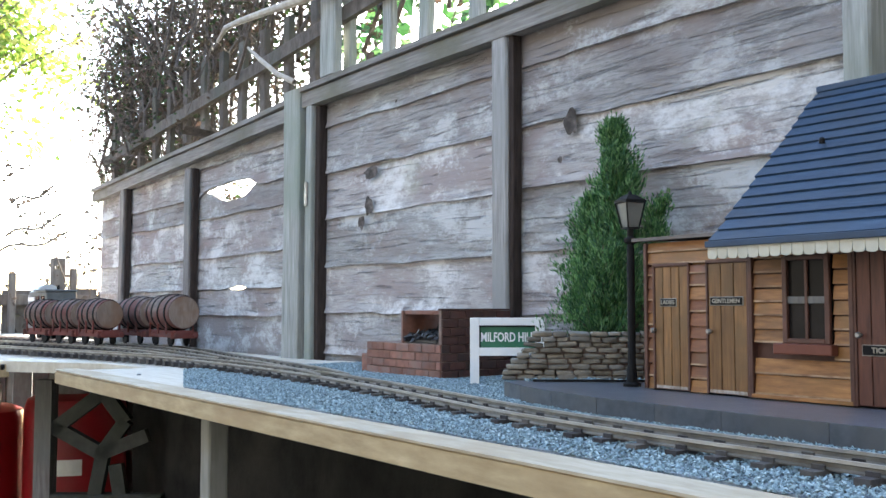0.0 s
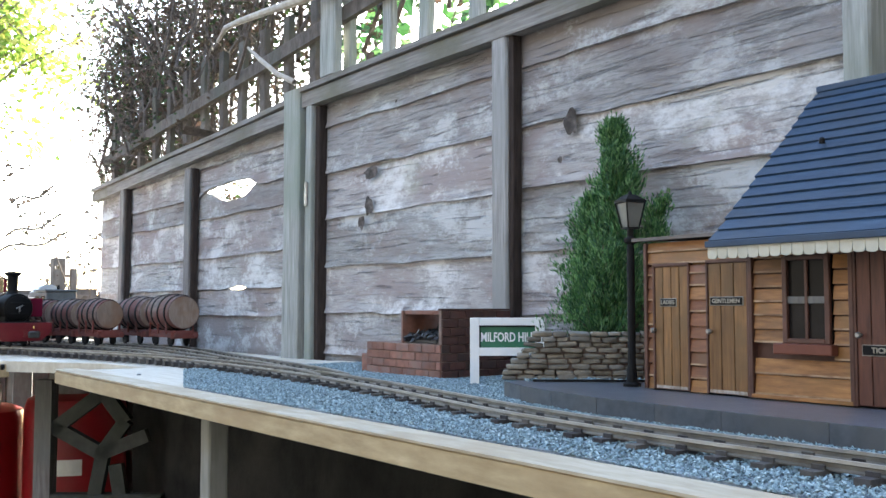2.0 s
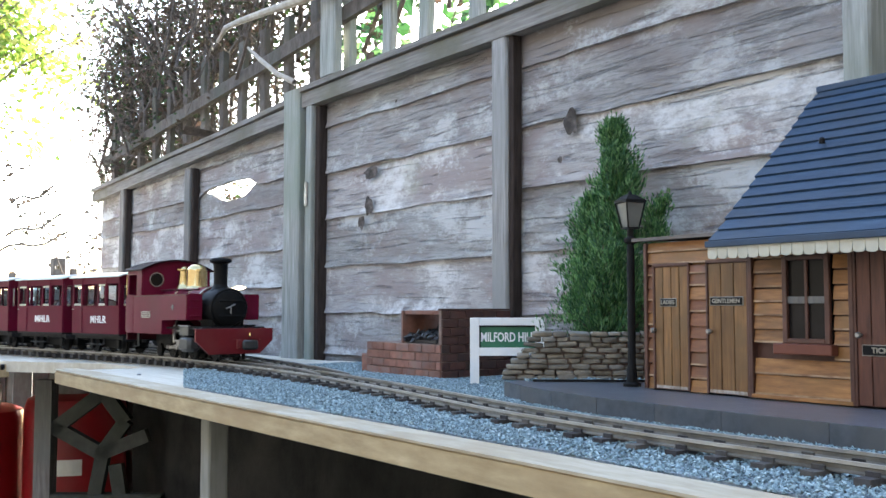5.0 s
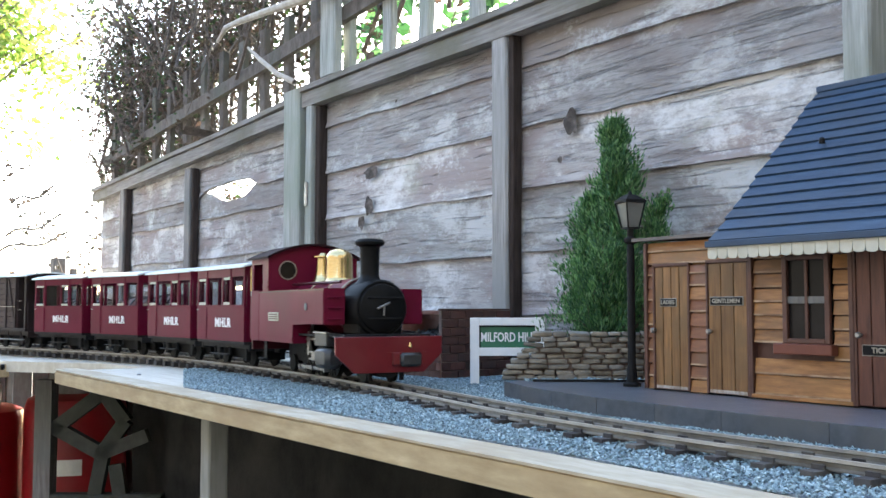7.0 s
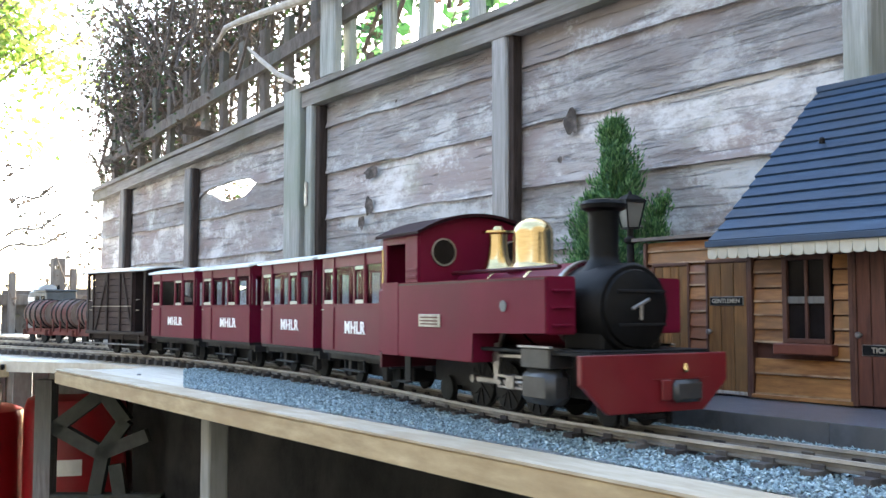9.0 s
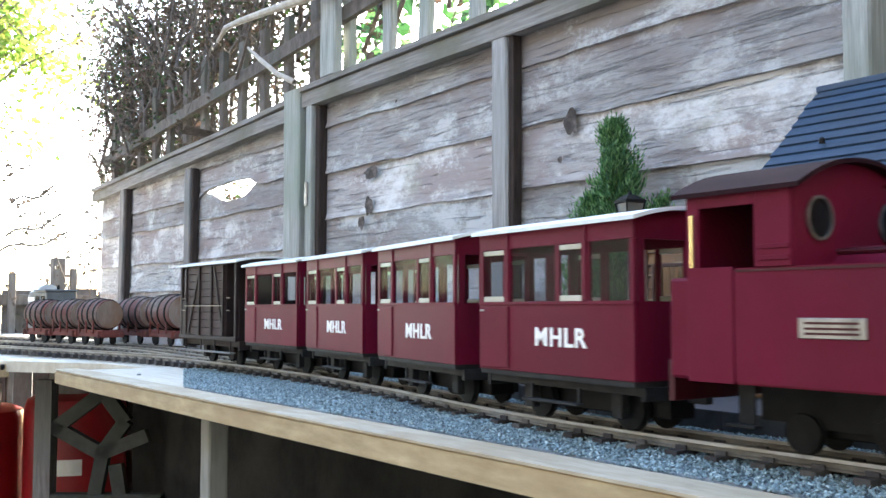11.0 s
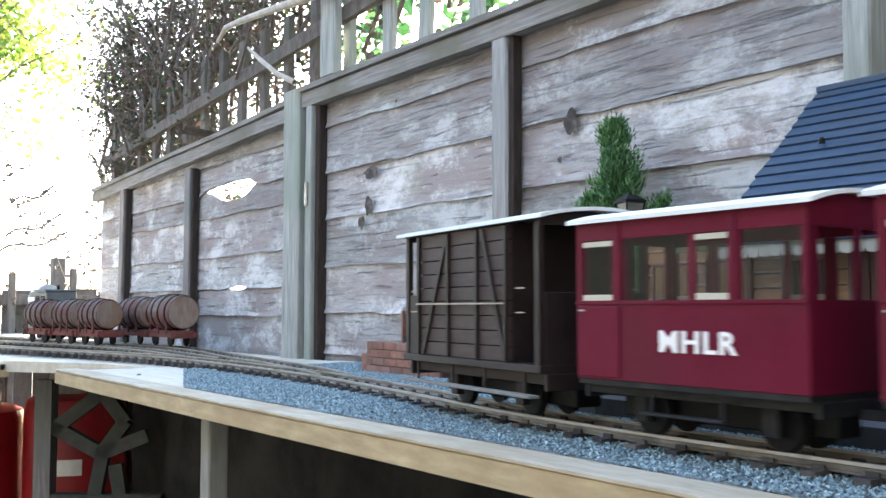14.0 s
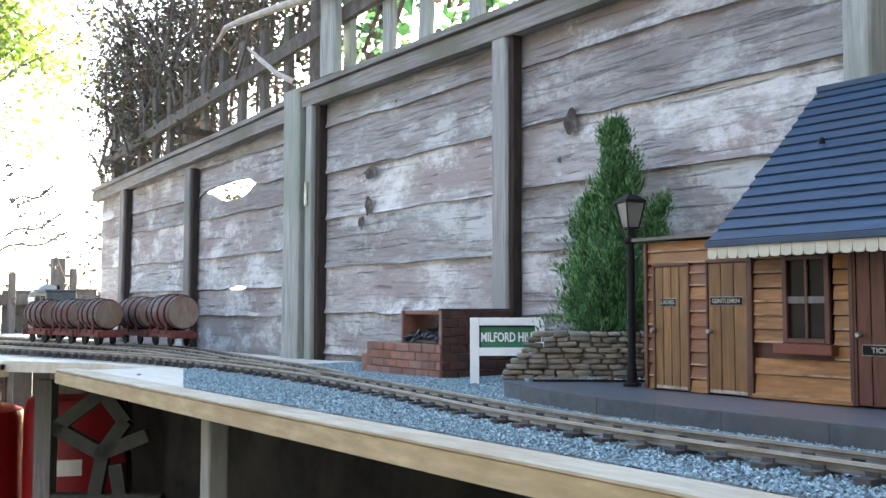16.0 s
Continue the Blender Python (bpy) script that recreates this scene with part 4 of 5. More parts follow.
for k in range(9):
    z = 1.0195 + k * .0066
    u = -.006 + max(0, k - 1) * .0052 + rng.uniform(-.002, .003)
    while u < Lw - .004:
        L = rng.uniform(.013, .027)
        bm = bmesh.new()
        h = .0062 * rng.uniform(.85, 1.12)
        bmesh.ops.create_icosphere(bm, subdivisions=2, radius=1)
        for v in bm.verts:
            c = v.co
            s = [math.copysign(abs(q) ** .38, q) for q in c]
            v.co = Vector((s[0] * L / 2, s[1] * .0095, s[2] * h / 2)) * (1 + .12 * noise.noise(c * 1.7 + Vector((u * 90, k, 0))))
        st = part("stone", bm, WALLSTONE, wall, smooth=True)
        p = A + wd * (u + L / 2) - wn_ * (.006 + rng.uniform(-.002, .002))
        st.matrix_basis = pose(p.x, p.y, z + .0033, rng.gauss(0, 3), rng.gauss(0, 2.5), rot)
        u += L + .0004
tagged(raw("wall_foot_grit", *chippings(1500, .715, .87, -.10, .05, .0022, 1.0198, keep=lambda x, y: 0 < (Vector((x, y, 0)) - A).dot(wn_) < .022 and .02 < (Vector((x, y, 0)) - A).dot(wd) < Lw), STONES), "strip of grit along the stone wall", "gravel")
part("edging_strip", prism([tuple((A + wd * .03 + wn_ * .023).xy), tuple((Bq + wn_ * .023).xy), tuple((Bq + wn_ * .026).xy), tuple((A + wd * .03 + wn_ * .026).xy)], 1.0196, 1.0225), BLACK, label="thin black edging strip on the platform")["category"] = "edging"

shrub = thing("conifer_shrub", "small feathery bright green conifer behind the wall", "shrub", at=pose(.705, .080, 1.0))
stems, pts = [], []
LEADERS = [(.010, .008, .365, .062, 1.0), (.060, .036, .27, .02, .09), (-.026, -.004, .265, .052, .55), (.024, -.030, .20, .055, .5), (-.052, .006, .18, .05, .5), (.05, .0, .16, .04, .3)]
for cx, cy, top, wide, share in LEADERS:
    stems.append([(Vector((cx * .2, cy * .2, 0)), .005), (Vector((cx * .8, cy * .8, top * .5)), .003), (Vector((cx, cy, top * .96)), .0008)])
    for k in range(int(190 * share)):
        u = rng.random() ** 1.15
        h = .035 + (top - .055) * u
        prof = wide * (1 - u) ** .85 + .004
        a = rng.uniform(0, math.tau)
        d = Vector((math.cos(a), math.sin(a), rng.uniform(.8, 2.4))).normalized()
        st = twig(Vector((cx * min(1, h * 5), cy * min(1, h * 5), h)), d, (prof * rng.uniform(.7, 1.5) + .008) * 1.15, .0009, 6, .13)
        stems.append(st)
        for q, _ in st[1:]:
            for j in range(26):
                o = Vector((rng.gauss(0, .0045), rng.gauss(0, .0045), rng.gauss(0, .006)))
                pts.append((q + o, (d * 1.1 + Vector((rng.gauss(0, .45), rng.gauss(0, .45), rng.gauss(.5, .4)))).normalized()))
raw("twig_mass", *tubes(stems, 4), BARK, shrub)
raw("foliage", *leaf_quads(pts, .0072, .15), SHRUB_LEAF, shrub)

coalstage = thing("coal_stage", "small red brick coal bunker with black coal", "coal bunker")


def brick_face(x0, x1, z0, z1, y, out, material, rows, bl, axis="x"):
    h = (z1 - z0) / rows
    for r in range(rows):
        u = x0 - (bl / 2 if r % 2 else 0)
        while u < x1 - .001:
            a, b = max(u, x0) + .0006, min(u + bl, x1) - .0006
            if b - a > .003:
                p = rng.uniform(0, .0008)
                if axis == "x":
                    bm = bbox(a, b, y - out - p, y + .0005, z0 + r * h + .0006, z0 + (r + 1) * h - .0006, .0006)
                else:
                    bm = bbox(y - .0005, y + out + p, a, b, z0 + r * h + .0006, z0 + (r + 1) * h - .0006, .0006)
                part("brick", bm, material, coalstage)
            u += bl


part("bunker_core", bbox(.238, .447, -.007, .127, 1.0, 1.052, 0), MORTAR, coalstage)
part("bunker_side", bbox(.4412, .447, -.007, .127, 1.0525, 1.1035, 0), MORTAR, coalstage)
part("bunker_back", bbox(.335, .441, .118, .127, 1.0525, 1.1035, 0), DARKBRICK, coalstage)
part("bunker_side", bbox(.331, .3345, -.002, .127, 1.0525, 1.1035, 0), BRICK, coalstage)
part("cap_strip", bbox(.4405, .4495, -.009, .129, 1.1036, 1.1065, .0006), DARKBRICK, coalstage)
brick_face(.237, .448, 1.0, 1.052, -.0072, .002, BRICK, 4, .036)
# The +x side is laid in darker brick than the front.
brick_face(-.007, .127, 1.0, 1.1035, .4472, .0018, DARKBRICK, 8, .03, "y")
part("step_brick", bbox(.212, .236, -.004, .03, 1.0, 1.031, .001), BRICK, coalstage)
part("coping_plank", bbox(.336, .440, .0, .05, 1.0972, 1.1032, .001), BRICK, coalstage)
V, F = chippings(900, .3365, .4405, .0, .117, .0062, 1.054)
V = [(x, y, z + .022 * max(0, 1 - abs(x - .40) / .07) * max(0, 1 - abs(y - .05) / .08)) for x, y, z in V]
raw("coal_heap", V, F, COAL, coalstage, "heap of shiny black coal")
part("coal_bed", bbox(.3365, .4405, .001, .117, 1.0525, 1.0585, .001), COAL, coalstage)

# ---- barrel wagons and cabin on the sidings ----
def barrel_wagon(name, line, s, r=.044, L=.15):
    w = thing(name, "wooden barrel wagon on a red oxide frame", "railway wagon", "barrel wagons", at=line.stand(s))
    zc = .038 + r
    prof = [(r * (1 - .10 * (2 * t / 12 - 1) ** 2), -L / 2 + L * t / 12) for t in range(13)]
    part("barrel", lathe(prof, 26, "X", (0, 0, zc)), BARREL, w, "weathered wooden barrel", True)
    for e in (-1, 1):
        part("barrel_head", lathe([(r * .86, e * (L / 2 + .0002)), (r * .86, e * (L / 2 + .0016))], 26, "X", (0, 0, zc)), BARREL_END, w)
    for x in (-.37 * L, -.13 * L, .13 * L, .37 * L):
        rr = r * (1 - .10 * (2 * x / L) ** 2) + .0006
        part("hoop", lathe([(rr, x - .003), (rr + .0012, x - .0028), (rr + .0012, x + .0028), (rr, x + .003)], 26, "X", (0, 0, zc)), BLACK, w, "dark iron hoop")
    hw = L / 2 + .003
    for y in (-.026, .022):
        part("sole_bar", bbox(-hw, hw, y, y + .004, .022, .032, .0006), OXIDE, w)
    for x in (-hw - .004, hw):
        part("headstock", bbox(x, x + .004, -.034, .034, .020, .036, .0008), OXIDE, w)
        for y in (-.024, .024):
            part("buffer", lathe([(.003, 0), (.003, .008), (.006, .009), (.006, .011)], 10, "X", (x + .004 if x > 0 else x - .011, y, .028)), OXIDE, w)
    for x in (-hw * .65, 0, hw * .65):
        for y in (-.034, .034):
            part("stanchion", bbox(x - .002, x + .002, y - .002, y + .002, .03, .066, .0005), OXIDE, w)
    part("cradle", bbox(-hw, hw, -.020, .020, .032, .0385, .0006), OXIDE, w)
    for x in (-hw * .58, hw * .58):
        for y in (-1, 1):
            part("wheel", lathe([(.016, y * .0185), (.016, y * .0215), (.0178, y * .0175), (.004, y * .0172)][:2] + [(.012, y * .0225)], 18, "Y", (x, 0, .016)), BLACK, w)
    return w


def s_at(line, x):
    return float(np.interp(x, line.x, line.s))


barrel_wagon("barrel_wagon", YARD, s_at(YARD, -.685))
barrel_wagon("barrel_wagon", YARD, s_at(YARD, -.875), .042)
for x in (-.846, -.992, -1.138):
    barrel_wagon("barrel_wagon", LOOP, s_at(LOOP, x), .039, .114)

cabin = thing("railcar", "small grey-green railcar with pale rounded roof end", "railcar", at=YARD.stand(s_at(YARD, -1.50)))
part("body", bbox(-.07, .075, -.045, .045, .03, .142, .002), CABIN, cabin)
part("roof", bbox(-.02, .08, -.05, .05, .1425, .149, .002), CABIN, cabin)
part("domed_hood", lathe([(.044, -.075), (.046, -.072), (.046, -.022)], 20, "X", (0, 0, .12)), COACHROOF, cabin, "pale rounded hood", True)
for x in (-.01, .035):
    part("window", bbox(x, x + .03, -.0465, -.0455, .09, .13, 0), DARKGLASS, cabin)
part("exhaust", lathe([(.004, .149), (.004, .162)], 10, at=(.05, 0, 0)), BLACK, cabin)
for x in (-.045, .05):
    part("wheelset", lathe([(.016, -.022), (.016, .022)], 16, "Y", (x, 0, .016)), BLACK, cabin)

# ---- under the deck ----
def slab_bar(m, ax, az, bx, bz, w=.013):
    d = Vector((bx - ax, 0, bz - az))
    n = Vector((-d.z, 0, d.x)).normalized() * w
    a, b = Vector((ax, 0, az)), Vector((bx, 0, bz))
    bm = slab_y([(q.x, q.z) for q in (a - n, b - n, b + n, a + n)], -.012, .012)
    bm.transform(m)
    return bm


def gas_bottle(x, y, h, band):
    g = thing("gas_bottle", "tall red propane gas bottle on the ground", "gas bottle", "gas bottles", at=pose(x, y, 0))
    part("cylinder", lathe([(.13, 0), (.15, .03), (.15, h - .05), (.14, h - .018), (.11, h - .003), (.03, h)], 32), GASRED, g, smooth=True)
    part("collar", lathe([(.075, h - .03), (.08, h + .06), (.072, h + .06), (.068, h - .02)], 24), LEG, g, "grey guard collar")
    if band:
        bm = bmesh.new()
        prev = None
        for a in range(-62, -4, 6):
            row = [bm.verts.new((r * math.cos(radians(a)), r * math.sin(radians(a)), z)) for r, z in ((.1512, h - .235), (.1512, h - .188), (.1502, h - .188), (.1502, h - .235))]
            if prev:
                for q in range(4):
                    bm.faces.new((prev[q], row[q], row[(q + 1) % 4], prev[(q + 1) % 4]))
            prev = row
        part("paper_label", bm, WHITE, g, "white paper label")
    part("valve", lathe([(.02, h), (.02, h + .04), (.03, h + .045), (.03, h + .055)], 12), BRASS, g)


gas_bottle(-1.66, -.27, .81, False)
gas_bottle(-1.475, -.012, .85, True)
bench = thing("bench_end", "old cast iron garden bench end with lattice", "garden bench")
ub = Matrix.Translation((-.706, -.317, 0)) @ pose(0, 0, 0, 0, 0, 54.02)
bm = bmesh.new()
box(bm, 0.0121, 0.0492, -.02, .02, 0, .945, ub)
part("upright", bm, BATTEN, bench)
for ax, az, bx, bz in ((0.0492, 0.8333, 0.164, 0.9198), (0.0517, 0.8383, 0.1606, 0.7788), (0.1602, 0.9172, 0.213, 0.8485), (0.2129, 0.8536, 0.1581, 0.7775), (0.1606, 0.78, 0.2622, 0.8206), (0.1631, 0.7826, 0.1426, 0.669), (0.1918, 0.7547, 0.2064, 0.669)):
    part("lattice_bar", slab_bar(ub, ax, az, bx, bz, .015), IRON, bench)
part("seat_rail", bbox(.045, .30, -.018, .018, .66, .69, .003, ub), IRON, bench)

# unseen walls, added to cut low light from the south and east
tagged(part("wall_south", bbox(-9, 9, -3.3, -3.05, 0, 3.1), UNSEEN_WALL), "plain dark unseen wall added to cut light from the south", "wall", kind="structure")
tagged(part("wall_east", bbox(3.75, 4.0, -3.05, 2.0, 0, 5.0), UNSEEN_WALL), "plain dark unseen wall added to cut light from the east", "wall", kind="structure")
# Dark sheet added here in place of the deep shade under the deck.
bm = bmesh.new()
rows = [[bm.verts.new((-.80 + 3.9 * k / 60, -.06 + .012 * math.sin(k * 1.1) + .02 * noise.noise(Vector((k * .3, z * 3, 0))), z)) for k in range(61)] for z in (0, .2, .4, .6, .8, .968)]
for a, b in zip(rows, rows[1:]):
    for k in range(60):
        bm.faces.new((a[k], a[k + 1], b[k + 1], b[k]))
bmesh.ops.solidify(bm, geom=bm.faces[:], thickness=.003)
tagged(part("hanging_sheet", bm, DARK_FILL, smooth=True), "dark sheet added to deepen the shade under the deck", "tarpaulin")

# ---- the train ----
spinning = []


def wheel_pair(parent, x, r, spokes=0, material=None, y=.0185):
    """A wheelset on its axle, turning on its own centre."""
    ax = part("wheelset", lathe([(.0025, -y - .003), (.0025, y + .003)], 8, "Y"), BLACK, parent)
    ax.matrix_basis = pose(x, 0, r)
    for e in (-1, 1):
        bm = lathe([(r * 1.09, e * (y - .0025)), (r * 1.09, e * (y - .0012)), (r, e * (y - .001)), (r, e * (y + .003)), (r * .84, e * (y + .0032))], 24, "Y")
        part("tyre", bm, material or BLACK, ax, smooth=True)
        if spokes:
            sp = bmesh.new()
            for k in range(spokes):
                a = k * math.tau / spokes
                box(sp, -.0011, .0011, e * (y + .003), e * (y + .0042), r * .15, r * .9, pose(0, 0, 0, 0, math.degrees(a), 0))
            box(sp, -.004, .004, e * (y + .003), e * (y + .0048), -r * .62, r * .1)
            part("spokes", sp, SOOT, ax)
    spinning.append((ax, parent, x, r))
    return ax


def arc_roof(x0, x1, half, eave, crown, thick=.003, n=12):
    top = [(-half + 2 * half * k / n, eave + (crown - eave) * (1 - (2 * k / n - 1) ** 2)) for k in range(n + 1)]
    return slab_x(top + [(y, z - thick) for y, z in reversed(top)], x0, x1)


def build_coach():
    c = thing("passenger_coach", "maroon four-wheel passenger coach with pale roof", "railway coach", "train coaches")
    H, L, z0, zw, zt, ze = .055, .0985, .040, .097, .142, .1575
    part("floor", bbox(-L + .001, L - .001, -H + .001, H - .001, .036, .041, 0), CHASSIS, c)
    # Black block added to darken the open view under the coach.
    part("underframe", bbox(-.090, .090, -.013, .013, .010, .0355, .001), SOOT, c)
    for e in (-1, 1):
        y0, y1 = (-H, -H + .003) if e < 0 else (H - .003, H)
        o0, o1 = (-H - .0012, -H - .0001) if e < 0 else (H + .0001, H + .0012)
        side = part("side_panel", bbox(-L, L, y0, y1, z0, zw, .0004), MAROON, c)
        part("cornice", bbox(-L, L, y0, y1, zt, ze, .0004), MAROON, c)
        for x0, x1 in ((-L, -.0925), (-.0615, -.0520), (.0085, .0135), (.0405, .0500), (.0940, L)):
            part("pillar", bbox(x0, x1, y0, y1, zw, zt, .0003), MAROON, c)
        part("waist_strip", bbox(-L, L, o0, o1, zw - .002, zw + .0006, .0002), MAROON, c)
        part("door_panel", bbox(-.0960, -.0560, o0, o1, z0 + .002, zw - .0035, .0003), MAROON, c, "maroon coach door")
        part("door_pillar", bbox(-.0580, -.0535, o0, o1, zw + .001, ze - .001, .0003), MAROON, c)
        part("door_edge", bbox(-.0560, -.0540, o0, o1, z0 + .002, zw - .0035, .0003), MAROON, c)
        part("vertical_strip", bbox(.0425, .0470, o0, o1, zw + .001, ze - .001, .0003), MAROON, c)
        for x0, x1 in ((-.0925, -.0615), (.0135, .0405)):
            for za, zb in ((zw + .0005, zw + .0050), (zt - .0045, zt - .0005)):
                part("droplight_rail", bbox(x0 + .0003, x1 - .0003, y0 + .0005, y1 - .0005, za, zb, .0003), CREAM, c, "pale wooden droplight rail")
        for x0, x1 in ((-.0925, -.0615), (-.0520, .0085), (.0135, .0405), (.0500, .0940)):
            g = part("pane", bbox(x0, x1, (y0 + y1) / 2 - .0003, (y0 + y1) / 2 + .0003, zw, zt, 0), GLASS, c)
            g.visible_shadow = False
        hk = part("door_handle", bbox(-.0945, -.0885, o0 - .0015 if e < 0 else o1, o0 if e < 0 else o1 + .0015, .0895, .0910, .0003), STEEL, c)
        lt = lettering("company_letters", "MHLR", .0205, LETTER, c, pose(.014, (-H - .0004) * 1 if e < 0 else H + .0004, .0685, 90, 0, 0 if e < 0 else 180), .0004, 1.12, 1.13)
        tagged(lt, "white painted initials")
        part("sole_bar", bbox(-L, L, e * .043 - .002, e * .043 + .002, .029, .0358, .0005), CHASSIS, c)
        part("foot_board", bbox(-.035, .035, e * .052 - .004, e * .052 + .004, .0175, .0195, .0004), CHASSIS, c)
        for x in (-.03, .03):
            part("step_hanger", bbox(x - .001, x + .001, e * .049 - .001, e * .049 + .001, .0195, .031, 0), CHASSIS, c)
        for x in (-.055, .055):
            part("axle_box", bbox(x - .006, x + .006, e * .030 - .004, e * .030 + .004, .009, .0288, .0008), CHASSIS, c)
    for x0, x1 in ((-L, -L + .003), (L - .003, L)):
        part("end_panel", bbox(x0, x1, -H + .0032, H - .0032, z0, zw, 0), MAROON, c)
        crown = [(-H + .0032 + (2 * H - .0064) * k / 10, ze + .0070 * (1 - (2 * k / 10 - 1) ** 2)) for k in range(11)]
        part("end_cornice", slab_x([(-H + .0032, zt)] + crown + [(H - .0032, zt)], x0, x1), MAROON, c)
        for y in (-.0505, -.003, .0445):
            part("end_pillar", bbox(x0, x1, y, y + .006, zw, zt, 0), MAROON, c)
        part("headstock", bbox(x0 - .001, x1 + .001, -.046, .046, .0255, .0355, .0005), CHASSIS, c)
        part("coupling", bbox(x0 - .018 if x0 < 0 else x1, x0 if x0 < 0 else x1 + .018, -.004, .004, .023, .029, .0008), CHASSIS, c)
    part("roof", arc_roof(-L - .006, L + .006, H + .005, ze + .0005, ze + .0095), COACHROOF, c, "pale grey-white canvas roof", True)
    for x in (-.055, .055):
        wheel_pair(c, x, .0165)
    return c


def build_van():
    v = thing("brake_van", "dark brown planked brake van with pale roof", "railway van", "goods stock")
    H, ze = .055, .1635
    part("floor", bbox(-.128, .122, -H - .002, H + .002, .040, .0465, .0006), VANDARK, v)
    X0, X1 = -.097, .072
    # Black block added to darken the open view under the van.
    part("underframe", bbox(-.115, .110, -.013, .013, .010, .0395, .001), SOOT, v)
    for e in (-1, 1):
        ya, yb = (-H, -H + .004) if e < 0 else (H - .004, H)
        oa, ob = (-H - .003, -H - .0001) if e < 0 else (H + .0001, H + .003)
        n = 9
        h = (ze - .047) / n
        for k in range(n):
            part("plank", bbox(X0, X1, ya, yb, .047 + k * h + .0003, .047 + (k + 1) * h - .0005, .0004), VANWOOD, v)
        for x in (X0, -.036, .018, X1 - .005):
            part("post", bbox(x, x + .005, oa, ob, .047, ze - .001, .0004), VANDARK, v)
        for x0, x1 in ((-.088, -.038), (.066, .026)):
            part("brace", slab_y([(x0, .0475), (x0 + .006, .0475), (x1 + .006, ze - .0015), (x1, ze - .0015)], oa + .0006, ob - .0004), VANDARK, v)
        part("hand_rail", bbox(X0 + .002, X1 - .002, oa - .0016 if e < 0 else ob + .0004, oa - .0004 if e < 0 else ob + .0016, .0955, .0968, 0), DULL, v, "pale metal handrail")
        for x in (-.125, .113):
            part("corner_post", bbox(x, x + .007, ya - .001, yb, .0465, ze, .0005), VANDARK, v)
        part("veranda_panel", bbox(-.1178, X0 - .0003, ya, yb, .0465, .105, .0004), VANDARK, v)
        for x in (-.105, .092):
            for z in (.088, .108):
                part("grab_rail", bbox(x, x + .012, oa - .002 if e < 0 else ob + .0008, oa - .0008 if e < 0 else ob + .002, z, z + .0012, 0), DULL, v)
        part("cant_rail", bbox(-.128, .122, ya - .001, yb, ze, ze + .0035, .0004), VANDARK, v)
        part("foot_board", bbox(-.122, .115, e * .058 - .005, e * .058 + .005, .020, .0225, .0005), BATTEN, v)
        for x in (-.10, -.03, .03, .095):
            part("step_hanger", bbox(x - .0012, x + .0012, e * .0535 - .001, e * .0535 + .001, .0225, .040, 0), VANDARK, v)
        part("sole_bar", bbox(-.125, .119, e * .042 - .002, e * .042 + .002, .030, .0398, .0004), VANDARK, v)
        for x in (-.062, .055):
            part("axle_box", bbox(x - .006, x + .006, e * .030 - .004, e * .030 + .004, .009, .030, .0008), VANDARK, v)
    for x in (X0, X1 - .004):
        part("bulkhead", bbox(x, x + .004, -H + .0042, H - .0042, .0465, ze + .002, 0), VANDARK, v)
    for x in (-.1255, .1185):
        part("end_panel", bbox(x, x + .003, -H + .0045, H - .0045, .0465, .105, .0004), VANDARK, v)
        top = [(-H + 2 * H * k / 10, ze + .0035 + .0055 * (1 - (2 * k / 10 - 1) ** 2)) for k in range(11)]
        part("end_arch", slab_x([(-H, ze - .004)] + top + [(H, ze - .004)], x, x + .003), VANDARK, v)
        part("headstock", bbox(x - .001, x + .004, -.05, .05, .026, .0398, .0005), VANDARK, v)
    part("roof", arc_roof(-.138, .131, H + .006, ze + .0036, ze + .0115), COACHROOF, v, "pale grey-white canvas roof", True)
    for x in (-.062, .055):
        wheel_pair(v, x, .0165)
    return v


